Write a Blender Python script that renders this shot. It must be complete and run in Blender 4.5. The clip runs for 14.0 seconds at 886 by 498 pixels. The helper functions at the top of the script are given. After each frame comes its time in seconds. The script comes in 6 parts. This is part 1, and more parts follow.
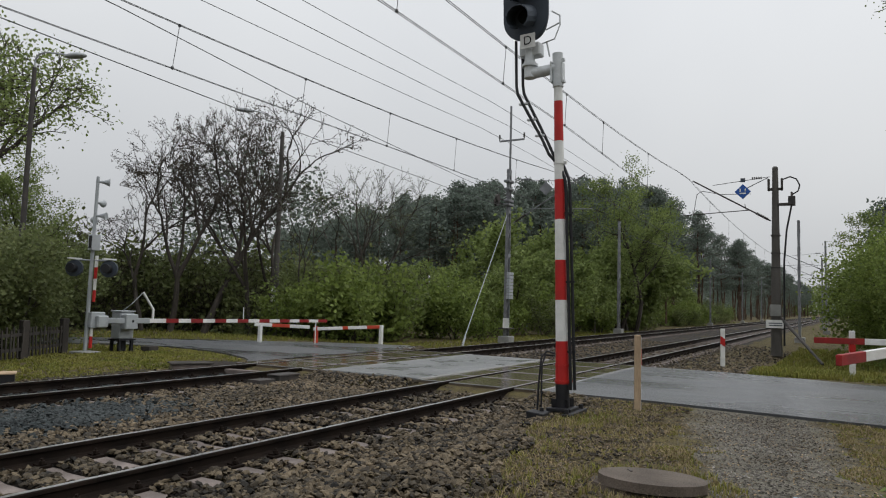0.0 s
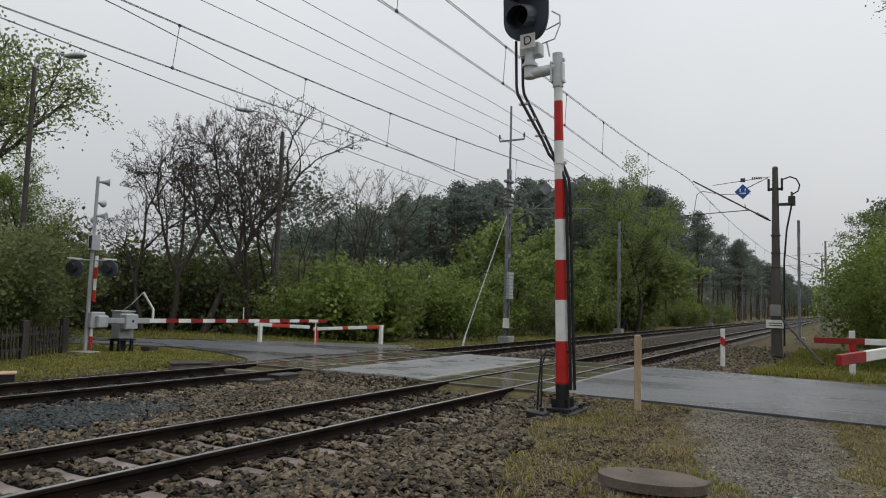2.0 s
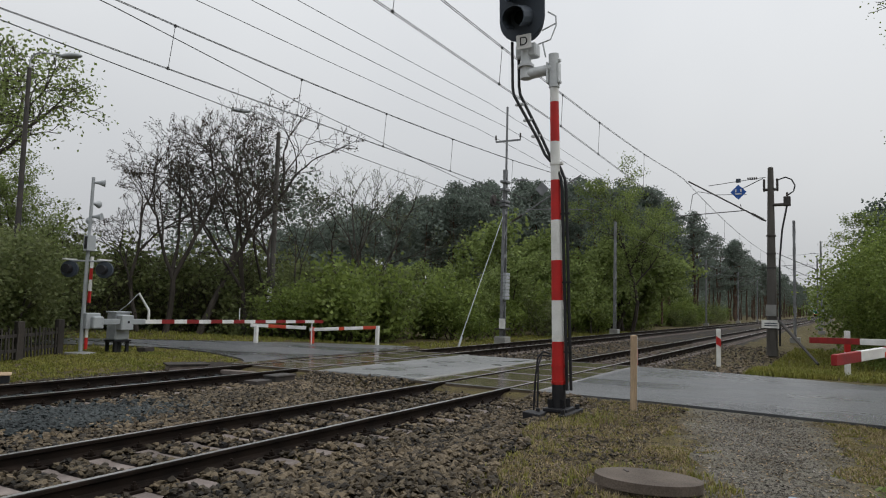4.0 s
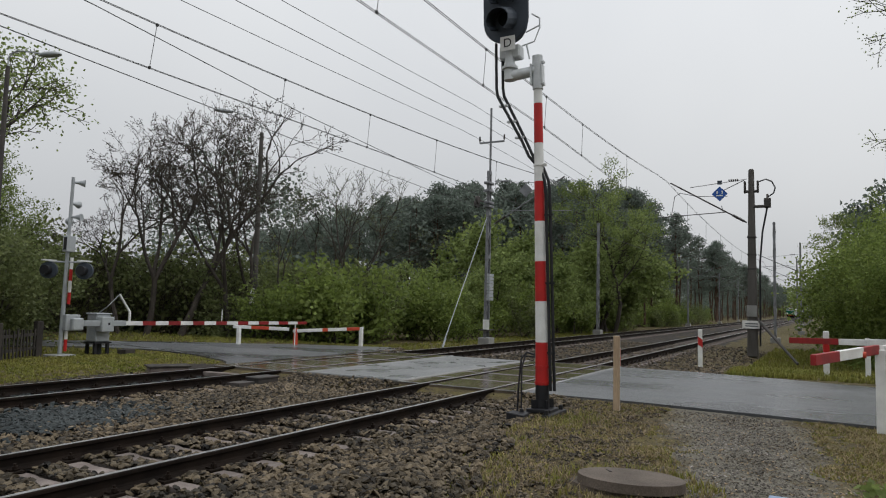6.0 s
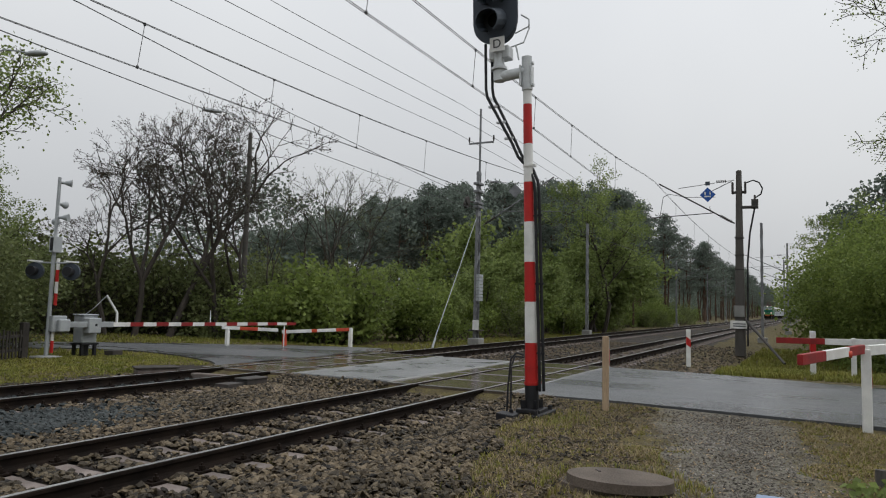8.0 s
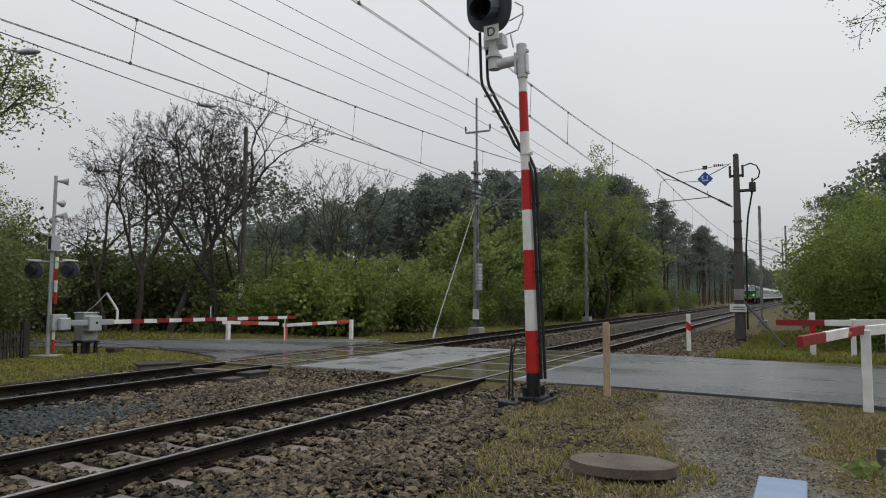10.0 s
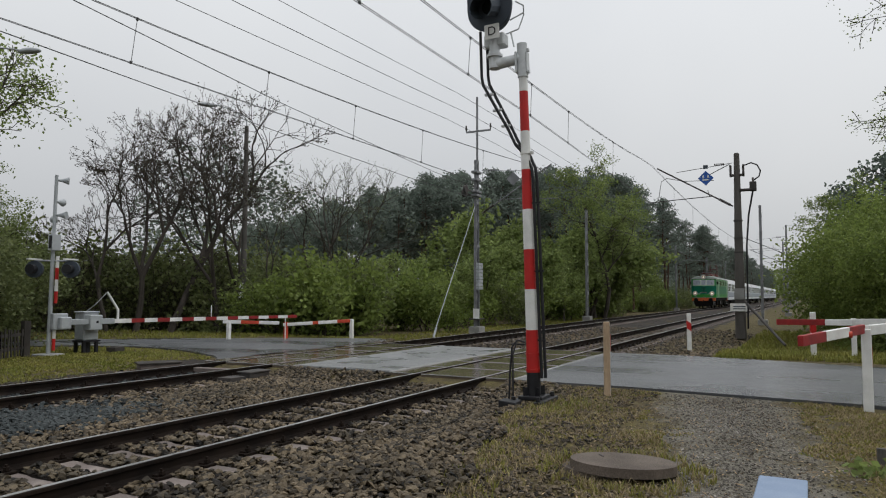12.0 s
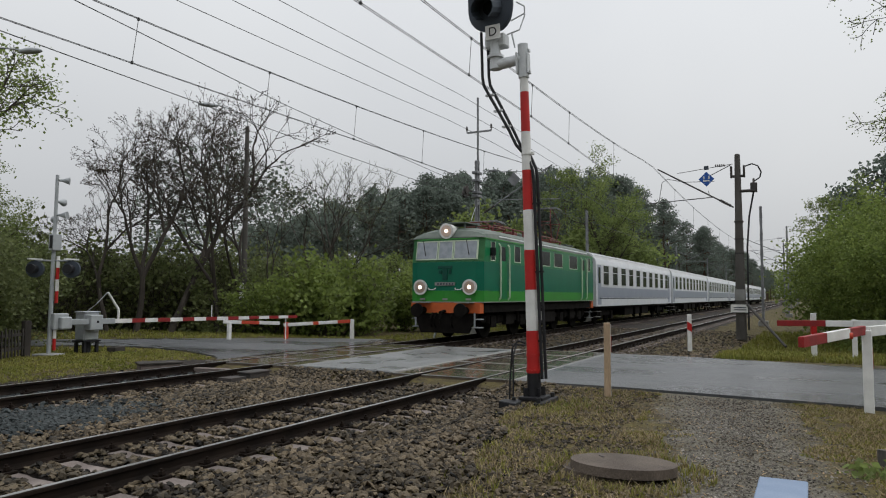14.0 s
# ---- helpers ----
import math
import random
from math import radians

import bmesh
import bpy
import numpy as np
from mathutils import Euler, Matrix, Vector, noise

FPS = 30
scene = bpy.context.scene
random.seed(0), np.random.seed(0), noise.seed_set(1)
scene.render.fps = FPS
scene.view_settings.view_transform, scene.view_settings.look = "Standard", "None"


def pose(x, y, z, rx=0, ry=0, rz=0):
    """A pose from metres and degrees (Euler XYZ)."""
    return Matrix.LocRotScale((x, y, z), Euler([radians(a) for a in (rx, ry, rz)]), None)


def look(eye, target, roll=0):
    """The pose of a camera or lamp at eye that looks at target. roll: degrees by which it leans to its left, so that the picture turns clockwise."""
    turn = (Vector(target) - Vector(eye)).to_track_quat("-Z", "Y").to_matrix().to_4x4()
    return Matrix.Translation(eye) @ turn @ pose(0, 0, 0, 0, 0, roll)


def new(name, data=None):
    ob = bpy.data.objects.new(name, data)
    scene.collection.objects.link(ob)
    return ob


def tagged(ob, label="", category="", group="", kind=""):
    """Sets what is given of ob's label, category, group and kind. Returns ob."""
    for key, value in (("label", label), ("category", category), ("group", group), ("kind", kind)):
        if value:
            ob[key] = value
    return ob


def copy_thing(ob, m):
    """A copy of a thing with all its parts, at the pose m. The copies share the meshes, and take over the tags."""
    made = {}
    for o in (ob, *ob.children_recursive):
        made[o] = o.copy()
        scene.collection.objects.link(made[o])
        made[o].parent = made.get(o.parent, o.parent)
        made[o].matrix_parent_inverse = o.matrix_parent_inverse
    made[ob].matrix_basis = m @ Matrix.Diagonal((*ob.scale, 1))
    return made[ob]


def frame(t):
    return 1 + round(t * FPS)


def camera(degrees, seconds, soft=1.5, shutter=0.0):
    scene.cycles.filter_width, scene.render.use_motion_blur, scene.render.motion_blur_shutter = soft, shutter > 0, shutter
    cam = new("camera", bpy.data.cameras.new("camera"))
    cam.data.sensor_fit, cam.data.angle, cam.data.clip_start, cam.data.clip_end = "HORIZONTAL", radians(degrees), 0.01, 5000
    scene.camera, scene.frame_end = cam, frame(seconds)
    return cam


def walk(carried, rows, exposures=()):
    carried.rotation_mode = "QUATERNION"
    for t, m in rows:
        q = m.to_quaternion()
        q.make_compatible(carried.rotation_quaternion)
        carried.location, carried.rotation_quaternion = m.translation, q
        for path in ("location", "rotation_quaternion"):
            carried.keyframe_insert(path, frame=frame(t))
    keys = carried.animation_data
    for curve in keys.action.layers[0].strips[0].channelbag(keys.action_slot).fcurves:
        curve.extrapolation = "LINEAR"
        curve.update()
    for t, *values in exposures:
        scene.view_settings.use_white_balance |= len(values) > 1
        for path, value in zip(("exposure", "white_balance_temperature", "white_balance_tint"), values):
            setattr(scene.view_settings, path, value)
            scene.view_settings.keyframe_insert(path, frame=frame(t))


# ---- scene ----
# Units: x runs along the railway away from the crossing, y across it, z = 0 at the rail heads.
EYE = 1.607
cam = camera(64.77, 14.0, soft=1.1)
walk(cam, [
    (0, pose(0, 0, EYE, 94.431, -1.589, -59.980)),
    (1, pose(0, 0, EYE, 94.431, -1.589, -59.980)),
    (2, pose(0, 0, EYE, 94.431, -1.589, -59.980)),
    (3, pose(0, 0, EYE, 94.434, -1.569, -59.974)),
    (5.5, pose(0, 0, EYE, 94.593, -1.452, -61.314)),
    (6, pose(0, 0, EYE, 94.602, -1.452, -61.593)),
    (6.5, pose(0, 0, EYE, 94.603, -1.455, -61.653)),
    (7, pose(0, 0, EYE, 94.621, -1.431, -61.922)),
    (7.5, pose(0, 0, EYE, 94.640, -1.428, -62.129)),
    (8, pose(0, 0, EYE, 94.672, -1.374, -62.445)),
    (10.5, pose(0, 0, EYE, 93.775, 0.031, -62.427)),
    (11, pose(0, 0, EYE, 93.828, -0.068, -62.403)),
    (11.5, pose(0, 0, EYE, 93.821, -0.093, -62.405)),
    (12, pose(0, 0, EYE, 93.798, -0.110, -62.418)),
    (12.5, pose(0, 0, EYE, 93.808, -0.115, -62.398)),
    (13, pose(0, 0, EYE, 93.830, -0.160, -62.396)),
    (13.5, pose(0, 0, EYE, 93.844, -0.183, -62.388)),
    (14, pose(0, 0, EYE, 93.841, -0.205, -62.380)),
])
scene.view_settings.exposure = 0.0

# ---- sky and sun: bright overcast ----
world = bpy.data.worlds.new("world")
scene.world = world
world.use_nodes = True
wt = world.node_tree
wt.nodes.clear()


def wnode(kind, **kw):
    n = wt.nodes.new(kind)
    for k, v in kw.items():
        n.inputs[k].default_value = v
    return n


w_out = wnode("ShaderNodeOutputWorld")
w_bg = wnode("ShaderNodeBackground", Strength=0.121)
w_sky = wnode("ShaderNodeTexSky")
w_sky.sky_type, w_sky.sun_disc = "NISHITA", False
w_sky.sun_elevation, w_sky.sun_rotation = radians(50), radians(120)
w_sky.air_density, w_sky.dust_density = 1.0, 3.0
w_sat = wnode("ShaderNodeHueSaturation", Saturation=0.10)
w_noise = wnode("ShaderNodeTexNoise", Scale=1.6, Detail=4.0, Roughness=0.5)
w_ramp = wnode("ShaderNodeValToRGB")
w_ramp.color_ramp.elements[0].position, w_ramp.color_ramp.elements[0].color = 0.25, (6.4, 6.65, 7.0, 1)
w_ramp.color_ramp.elements[1].position, w_ramp.color_ramp.elements[1].color = 0.75, (7.6, 7.8, 8.0, 1)
w_mix = wnode("ShaderNodeMix")
w_mix.data_type = "RGBA"
w_mix.inputs[0].default_value = 0.85
wt.links.new(w_sky.outputs[0], w_sat.inputs["Color"])
w_coord = wnode("ShaderNodeTexCoord")
wt.links.new(w_coord.outputs["Generated"], w_noise.inputs["Vector"])
wt.links.new(w_noise.outputs["Fac"], w_ramp.inputs["Fac"])
wt.links.new(w_sat.outputs[0], w_mix.inputs[6])
wt.links.new(w_ramp.outputs[0], w_mix.inputs[7])
# an overcast sky is dim at the horizon and brightest overhead
w_sep = wnode("ShaderNodeSeparateXYZ")
w_rise = wnode("ShaderNodeMapRange")
w_rise.inputs["From Min"].default_value, w_rise.inputs["From Max"].default_value = 0.02, 0.50
w_rise.inputs["To Min"].default_value, w_rise.inputs["To Max"].default_value = 0.61, 1.03
w_high = wnode("ShaderNodeMapRange")
w_high.inputs["From Min"].default_value, w_high.inputs["From Max"].default_value = 0.48, 1.0
w_high.inputs["To Min"].default_value, w_high.inputs["To Max"].default_value = 0.0, 0.85
w_sum = wnode("ShaderNodeMath")
w_dim = wnode("ShaderNodeVectorMath")
w_dim.operation = "SCALE"
wt.links.new(w_coord.outputs["Generated"], w_sep.inputs[0])
wt.links.new(w_sep.outputs["Z"], w_rise.inputs["Value"])
wt.links.new(w_mix.outputs[2], w_dim.inputs[0])
wt.links.new(w_sep.outputs["Z"], w_high.inputs["Value"])
wt.links.new(w_rise.outputs[0], w_sum.inputs[0])
wt.links.new(w_high.outputs[0], w_sum.inputs[1])
wt.links.new(w_sum.outputs[0], w_dim.inputs["Scale"])
wt.links.new(w_dim.outputs[0], w_bg.inputs["Color"])
wt.links.new(w_bg.outputs[0], w_out.inputs["Surface"])

sun = new("sun", bpy.data.lights.new("sun", "SUN"))
sun.data.energy, sun.data.angle, sun.data.color = 0.8, radians(40), (1.0, 0.98, 0.95)
sun.matrix_world = look((0, 0, 60), (-17, 45, 0))


# ---- materials ----
def material(name, base, second=None, scale=4.0, detail=5.0, rough=0.8, metal=0.0, bump=0.0, bump_scale=60.0, lo=0.35, hi=0.65, fine=0.15, jitter=0.0, island=0.0, stretch=(1, 1, 1), spec=0.25, gloss=0.0):
    """Two colours mixed by a broad noise, a finer grain over them, and a bump."""
    m = bpy.data.materials.new(name)
    m.use_nodes = True
    t = m.node_tree
    b = t.nodes["Principled BSDF"]
    b.inputs["Roughness"].default_value, b.inputs["Metallic"].default_value = rough, metal
    b.inputs["Specular IOR Level"].default_value = spec
    co = t.nodes.new("ShaderNodeTexCoord")
    mp = t.nodes.new("ShaderNodeMapping")
    mp.inputs["Scale"].default_value = stretch
    t.links.new(co.outputs["Object"], mp.inputs["Vector"])
    n1 = t.nodes.new("ShaderNodeTexNoise")
    n1.inputs["Scale"].default_value, n1.inputs["Detail"].default_value = scale, detail
    t.links.new(mp.outputs[0], n1.inputs["Vector"])
    r = t.nodes.new("ShaderNodeValToRGB")
    r.color_ramp.elements[0].position, r.color_ramp.elements[1].position = lo, hi
    r.color_ramp.elements[0].color = (*base, 1)
    r.color_ramp.elements[1].color = (*(second or base), 1)
    t.links.new(n1.outputs["Fac"], r.inputs["Fac"])
    n2 = t.nodes.new("ShaderNodeTexNoise")
    n2.inputs["Scale"].default_value, n2.inputs["Detail"].default_value = bump_scale, 3.0
    t.links.new(mp.outputs[0], n2.inputs["Vector"])
    hsv = t.nodes.new("ShaderNodeHueSaturation")
    t.links.new(r.outputs[0], hsv.inputs["Color"])
    rng = t.nodes.new("ShaderNodeMapRange")
    rng.inputs["To Min"].default_value, rng.inputs["To Max"].default_value = 1 - fine, 1 + fine
    rng.inputs["From Min"].default_value, rng.inputs["From Max"].default_value = 0.3, 0.7
    t.links.new(n2.outputs["Fac"], rng.inputs["Value"])
    value = rng.outputs[0]
    for amount, kind, socket in ((jitter, "ShaderNodeObjectInfo", "Random"), (island, "ShaderNodeNewGeometry", "Random Per Island")):
        if amount:
            oi = t.nodes.new(kind)
            r2 = t.nodes.new("ShaderNodeMapRange")
            r2.inputs["To Min"].default_value, r2.inputs["To Max"].default_value = 1 - amount, 1 + amount
            t.links.new(oi.outputs[socket], r2.inputs["Value"])
            mul = t.nodes.new("ShaderNodeMath")
            mul.operation = "MULTIPLY"
            t.links.new(value, mul.inputs[0])
            t.links.new(r2.outputs[0], mul.inputs[1])
            value = mul.outputs[0]
    t.links.new(value, hsv.inputs["Value"])
    t.links.new(hsv.outputs[0], b.inputs["Base Color"])
    if gloss:
        rr = t.nodes.new("ShaderNodeMapRange")
        rr.inputs["From Min"].default_value, rr.inputs["From Max"].default_value = lo, hi
        rr.inputs["To Min"].default_value, rr.inputs["To Max"].default_value = rough - gloss, rough + gloss
        t.links.new(n1.outputs["Fac"], rr.inputs["Value"])
        t.links.new(rr.outputs[0], b.inputs["Roughness"])
    if bump:
        bp = t.nodes.new("ShaderNodeBump")
        bp.inputs["Strength"].default_value, bp.inputs["Distance"].default_value = bump, 0.02
        t.links.new(n2.outputs["Fac"], bp.inputs["Height"])
        t.links.new(bp.outputs[0], b.inputs["Normal"])
    return m


def glow(name, colour, strength):
    m = bpy.data.materials.new(name)
    m.use_nodes = True
    b = m.node_tree.nodes["Principled BSDF"]
    b.inputs["Base Color"].default_value = (*colour, 1)
    b.inputs["Emission Color"].default_value, b.inputs["Emission Strength"].default_value = (*colour, 1), strength
    return m


def leaf_material(name, a, b_, trans=0.42):
    m = material(name, a, b_, scale=0.9, rough=0.6, fine=0.1, island=0.35, spec=0.25)
    t = m.node_tree
    b = t.nodes["Principled BSDF"]
    tr = t.nodes.new("ShaderNodeBsdfTranslucent")
    mx = t.nodes.new("ShaderNodeMixShader")
    mx.inputs[0].default_value = trans
    t.links.new(b.inputs["Base Color"].links[0].from_socket, tr.inputs["Color"])
    t.links.new(b.outputs[0], mx.inputs[1])
    t.links.new(tr.outputs[0], mx.inputs[2])
    t.links.new(mx.outputs[0], t.nodes["Material Output"].inputs["Surface"])
    return m


M = {}
M["grass_ground"] = material("grass_ground", (0.10, 0.082, 0.028), (0.05, 0.038, 0.02), scale=3.4, detail=10, rough=0.95, bump=1.0, bump_scale=45, fine=0.5)
# a trodden path of sand and gravel shows through the grass towards the road
def add_path(m):
    t = m.node_tree
    b = t.nodes["Principled BSDF"]
    old = b.inputs["Base Color"].links[0].from_socket
    geo = t.nodes.new("ShaderNodeNewGeometry")
    sep = t.nodes.new("ShaderNodeSeparateXYZ")
    t.links.new(geo.outputs["Position"], sep.inputs[0])

    def op(kind, a, c, e=None):
        n = t.nodes.new("ShaderNodeMath")
        n.operation = kind
        for i, v in enumerate((a, c, e)):
            if v is None:
                continue
            if isinstance(v, (int, float)):
                n.inputs[i].default_value = v
            else:
                t.links.new(v, n.inputs[i])
        return n.outputs[0]
    ns = t.nodes.new("ShaderNodeTexNoise")
    ns.inputs["Scale"].default_value, ns.inputs["Detail"].default_value = 1.6, 6.0
    t.links.new(geo.outputs["Position"], ns.inputs["Vector"])
    line = op("MULTIPLY_ADD", sep.outputs["X"], 0.14, -0.45)
    off = op("ABSOLUTE", op("SUBTRACT", sep.outputs["Y"], line), 0)
    width = op("MULTIPLY_ADD", sep.outputs["X"], 0.05, 0.38)
    edge = op("SUBTRACT", op("MULTIPLY_ADD", ns.outputs["Fac"], 1.6, -0.8), op("SUBTRACT", off, width))
    mask = t.nodes.new("ShaderNodeMapRange")
    mask.inputs["From Min"].default_value, mask.inputs["From Max"].default_value = -0.15, 0.25
    t.links.new(edge, mask.inputs["Value"])
    near = op("LESS_THAN", sep.outputs["X"], 12.9)
    fac = op("MULTIPLY", mask.outputs[0], near)
    gn = t.nodes.new("ShaderNodeTexNoise")
    gn.inputs["Scale"].default_value, gn.inputs["Detail"].default_value, gn.inputs["Roughness"].default_value = 30.0, 8.0, 0.8
    t.links.new(geo.outputs["Position"], gn.inputs["Vector"])
    gr = t.nodes.new("ShaderNodeValToRGB")
    gr.color_ramp.elements[0].color, gr.color_ramp.elements[1].color = (0.18, 0.165, 0.132, 1), (0.07, 0.062, 0.048, 1)
    gr.color_ramp.elements[0].position, gr.color_ramp.elements[1].position = 0.38, 0.62
    t.links.new(gn.outputs["Fac"], gr.inputs["Fac"])
    mx = t.nodes.new("ShaderNodeMix")
    mx.data_type = "RGBA"
    t.links.new(fac, mx.inputs[0])
    t.links.new(old, mx.inputs[6])
    t.links.new(gr.outputs[0], mx.inputs[7])
    t.links.new(mx.outputs[2], b.inputs["Base Color"])


add_path(M["grass_ground"])
M["litter"] = material("litter", (0.16, 0.11, 0.06), (0.28, 0.21, 0.13), scale=3, rough=0.9, fine=0.2, island=0.6)
M["moss"] = leaf_material("moss", (0.155, 0.15, 0.022), (0.22, 0.2, 0.038), 0.25)
# bed near-black: the shade in the gaps between stones is put into its colour
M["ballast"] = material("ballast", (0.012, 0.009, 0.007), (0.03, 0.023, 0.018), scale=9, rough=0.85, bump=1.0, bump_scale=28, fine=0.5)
M["stone"] = material("stone", (0.05, 0.039, 0.024), (0.096, 0.073, 0.046), scale=0.5, rough=0.65, fine=0.25, island=0.95, spec=0.25, bump=0.3, bump_scale=90)
M["stone_grey"] = material("stone_grey", (0.014, 0.019, 0.02), (0.034, 0.04, 0.04), scale=0.6, rough=0.6, fine=0.15, island=0.5)
M["deck"] = material("deck", (0.10, 0.104, 0.104), (0.165, 0.168, 0.168), scale=0.9, detail=9, rough=0.36, gloss=0.16, spec=0.4, bump=0.2, bump_scale=90, fine=0.12)
M["asphalt"] = material("asphalt", (0.042, 0.045, 0.048), (0.085, 0.088, 0.092), scale=0.5, detail=9, rough=0.32, gloss=0.14, spec=0.45, bump=0.25, bump_scale=160, fine=0.12, stretch=(1, 0.4, 1))
M["concrete"] = material("concrete", (0.19, 0.19, 0.18), (0.28, 0.28, 0.27), scale=1.5, rough=0.5, bump=0.2, bump_scale=70, fine=0.12)
M["slab"] = material("slab", (0.075, 0.058, 0.042), (0.13, 0.105, 0.08), scale=1.2, detail=8, rough=0.07, gloss=0.05, spec=0.5, bump=0.06, bump_scale=70, fine=0.12)
M["sleeper"] = material("sleeper", (0.13, 0.107, 0.096), (0.205, 0.172, 0.156), scale=3, rough=0.75, bump=0.3, bump_scale=80, fine=0.15, jitter=0.15)
# rust taken down to near-black, with the shadow on the rail webs included
M["rail_rust"] = material("rail_rust", (0.007, 0.005, 0.004), (0.017, 0.0115, 0.0085), scale=3, spec=0.1, rough=0.75, bump=0.2, bump_scale=120, fine=0.2)
M["rail_top"] = material("rail_top", (0.55, 0.55, 0.56), (0.4, 0.39, 0.38), scale=8, rough=0.32, metal=1.0, fine=0.08, stretch=(0.1, 1, 1))
M["gravel"] = material("gravel", (0.09, 0.08, 0.066), (0.2, 0.185, 0.165), scale=1.3, detail=8, rough=0.9, bump=0.3, bump_scale=55, fine=0.3, island=0.6)
M["white"] = material("white", (0.72, 0.72, 0.70), (0.58, 0.58, 0.56), scale=3, rough=0.5, fine=0.05, bump=0.08)
M["red"] = material("red", (0.46, 0.022, 0.02), (0.36, 0.02, 0.018), scale=3, rough=0.45, fine=0.06, bump=0.08)
M["old_red"] = material("old_red", (0.27, 0.02, 0.02), (0.19, 0.02, 0.02), scale=4, detail=8, rough=0.55, fine=0.12, bump=0.15)
M["orange_red"] = material("orange_red", (0.5, 0.07, 0.03), (0.4, 0.05, 0.03), scale=3, rough=0.5, fine=0.1)
M["black"] = material("black", (0.012, 0.012, 0.014), (0.022, 0.022, 0.024), scale=4, rough=0.5, fine=0.1)
M["signal_black"] = material("signal_black", (0.04, 0.05, 0.065), (0.055, 0.066, 0.082), scale=2, rough=0.6, fine=0.1)
M["grey_paint"] = material("grey_paint", (0.36, 0.38, 0.39), (0.28, 0.30, 0.31), scale=3, rough=0.5, fine=0.07)
M["pale_grey"] = material("pale_grey", (0.56, 0.58, 0.59), (0.44, 0.46, 0.47), scale=5, detail=8, rough=0.5, fine=0.08, bump=0.08)
M["steel"] = material("steel", (0.22, 0.23, 0.24), (0.15, 0.15, 0.155), scale=3, rough=0.5, metal=0.5, fine=0.15)
M["dark_steel"] = material("dark_steel", (0.05, 0.048, 0.046), (0.075, 0.065, 0.06), scale=3, rough=0.65, metal=0.3, fine=0.15)
M["pole_concrete"] = material("pole_concrete", (0.065, 0.06, 0.054), (0.105, 0.098, 0.09), scale=2, rough=0.85, fine=0.15, bump=0.2, stretch=(1, 1, 0.3))
M["lid"] = material("lid", (0.065, 0.05, 0.039), (0.115, 0.092, 0.074), scale=2.2, rough=0.7, bump=0.4, bump_scale=60, fine=0.25)
M["wood"] = material("wood", (0.44, 0.33, 0.22), (0.32, 0.23, 0.15), scale=5, rough=0.8, fine=0.15, bump=0.2, stretch=(1, 1, 0.15))
M["old_wood"] = material("old_wood", (0.03, 0.027, 0.024), (0.055, 0.048, 0.042), scale=5, rough=0.9, fine=0.2, stretch=(1, 1, 0.2))
M["cream"] = material("cream", (0.50, 0.58, 0.44), (0.42, 0.50, 0.38), rough=0.5, fine=0.05)
M["emblem"] = material("emblem", (0.003, 0.055, 0.038), (0.004, 0.065, 0.045), rough=0.4, fine=0.05)
M["wire"] = material("wire", (0.055, 0.058, 0.06), (0.085, 0.085, 0.085), rough=0.5, metal=0.3)
M["blue"] = material("blue", (0.025, 0.09, 0.34), (0.03, 0.1, 0.36), rough=0.4, fine=0.04)
M["blue_box"] = material("blue_box", (0.17, 0.23, 0.33), (0.21, 0.27, 0.37), rough=0.5, fine=0.06)
M["bark"] = material("bark", (0.04, 0.034, 0.029), (0.075, 0.064, 0.054), scale=3, rough=0.95, fine=0.25, bump=0.5, bump_scale=30, stretch=(1, 1, 0.3))
M["dark_bark"] = material("dark_bark", (0.04, 0.035, 0.03), (0.072, 0.062, 0.053), scale=3, rough=0.95, fine=0.2, spec=0.15, stretch=(1, 1, 0.3))
M["pine_bark"] = material("pine_bark", (0.05, 0.035, 0.026), (0.10, 0.06, 0.04), scale=2, rough=0.95, fine=0.2)
M["leaf_fresh"] = leaf_material("leaf_fresh", (0.132, 0.18, 0.042), (0.185, 0.232, 0.06), 0.5)
M["leaf_mid"] = leaf_material("leaf_mid", (0.15, 0.195, 0.06), (0.21, 0.26, 0.085), 0.5)
M["leaf_dull"] = leaf_material("leaf_dull", (0.11, 0.135, 0.052), (0.155, 0.175, 0.068), 0.5)
M["leaf_brown"] = leaf_material("leaf_brown", (0.04, 0.033, 0.024), (0.066, 0.054, 0.036))
# pine foliage paled and greyed: the distance haze is put into its colour
M["hazed_needle"] = leaf_material("hazed_needle", (0.108, 0.136, 0.112), (0.15, 0.178, 0.148), 0.5)
M["grass"] = leaf_material("grass", (0.15, 0.165, 0.03), (0.22, 0.205, 0.05), 0.3)
M["dry_grass"] = leaf_material("dry_grass", (0.20, 0.155, 0.08), (0.27, 0.215, 0.12), 0.3)
M["green_dark"] = material("green_dark", (0.004, 0.13, 0.075), (0.005, 0.11, 0.065), scale=1.5, rough=0.3, fine=0.05)
M["green_mid"] = material("green_mid", (0.03, 0.235, 0.03), (0.036, 0.20, 0.034), scale=1.5, rough=0.35, fine=0.05)
M["green_side"] = material("green_side", (0.012, 0.17, 0.062), (0.014, 0.145, 0.055), scale=1.5, rough=0.3, fine=0.05)
M["green_pale"] = material("green_pale", (0.09, 0.29, 0.12), (0.08, 0.25, 0.105), scale=1.5, rough=0.4, fine=0.05)
M["loco_roof"] = material("loco_roof", (0.09, 0.115, 0.095), (0.14, 0.16, 0.14), scale=2, rough=0.6, fine=0.1)
M["loco_orange"] = material("loco_orange", (0.55, 0.12, 0.03), (0.45, 0.10, 0.03), scale=3, rough=0.5, fine=0.1)
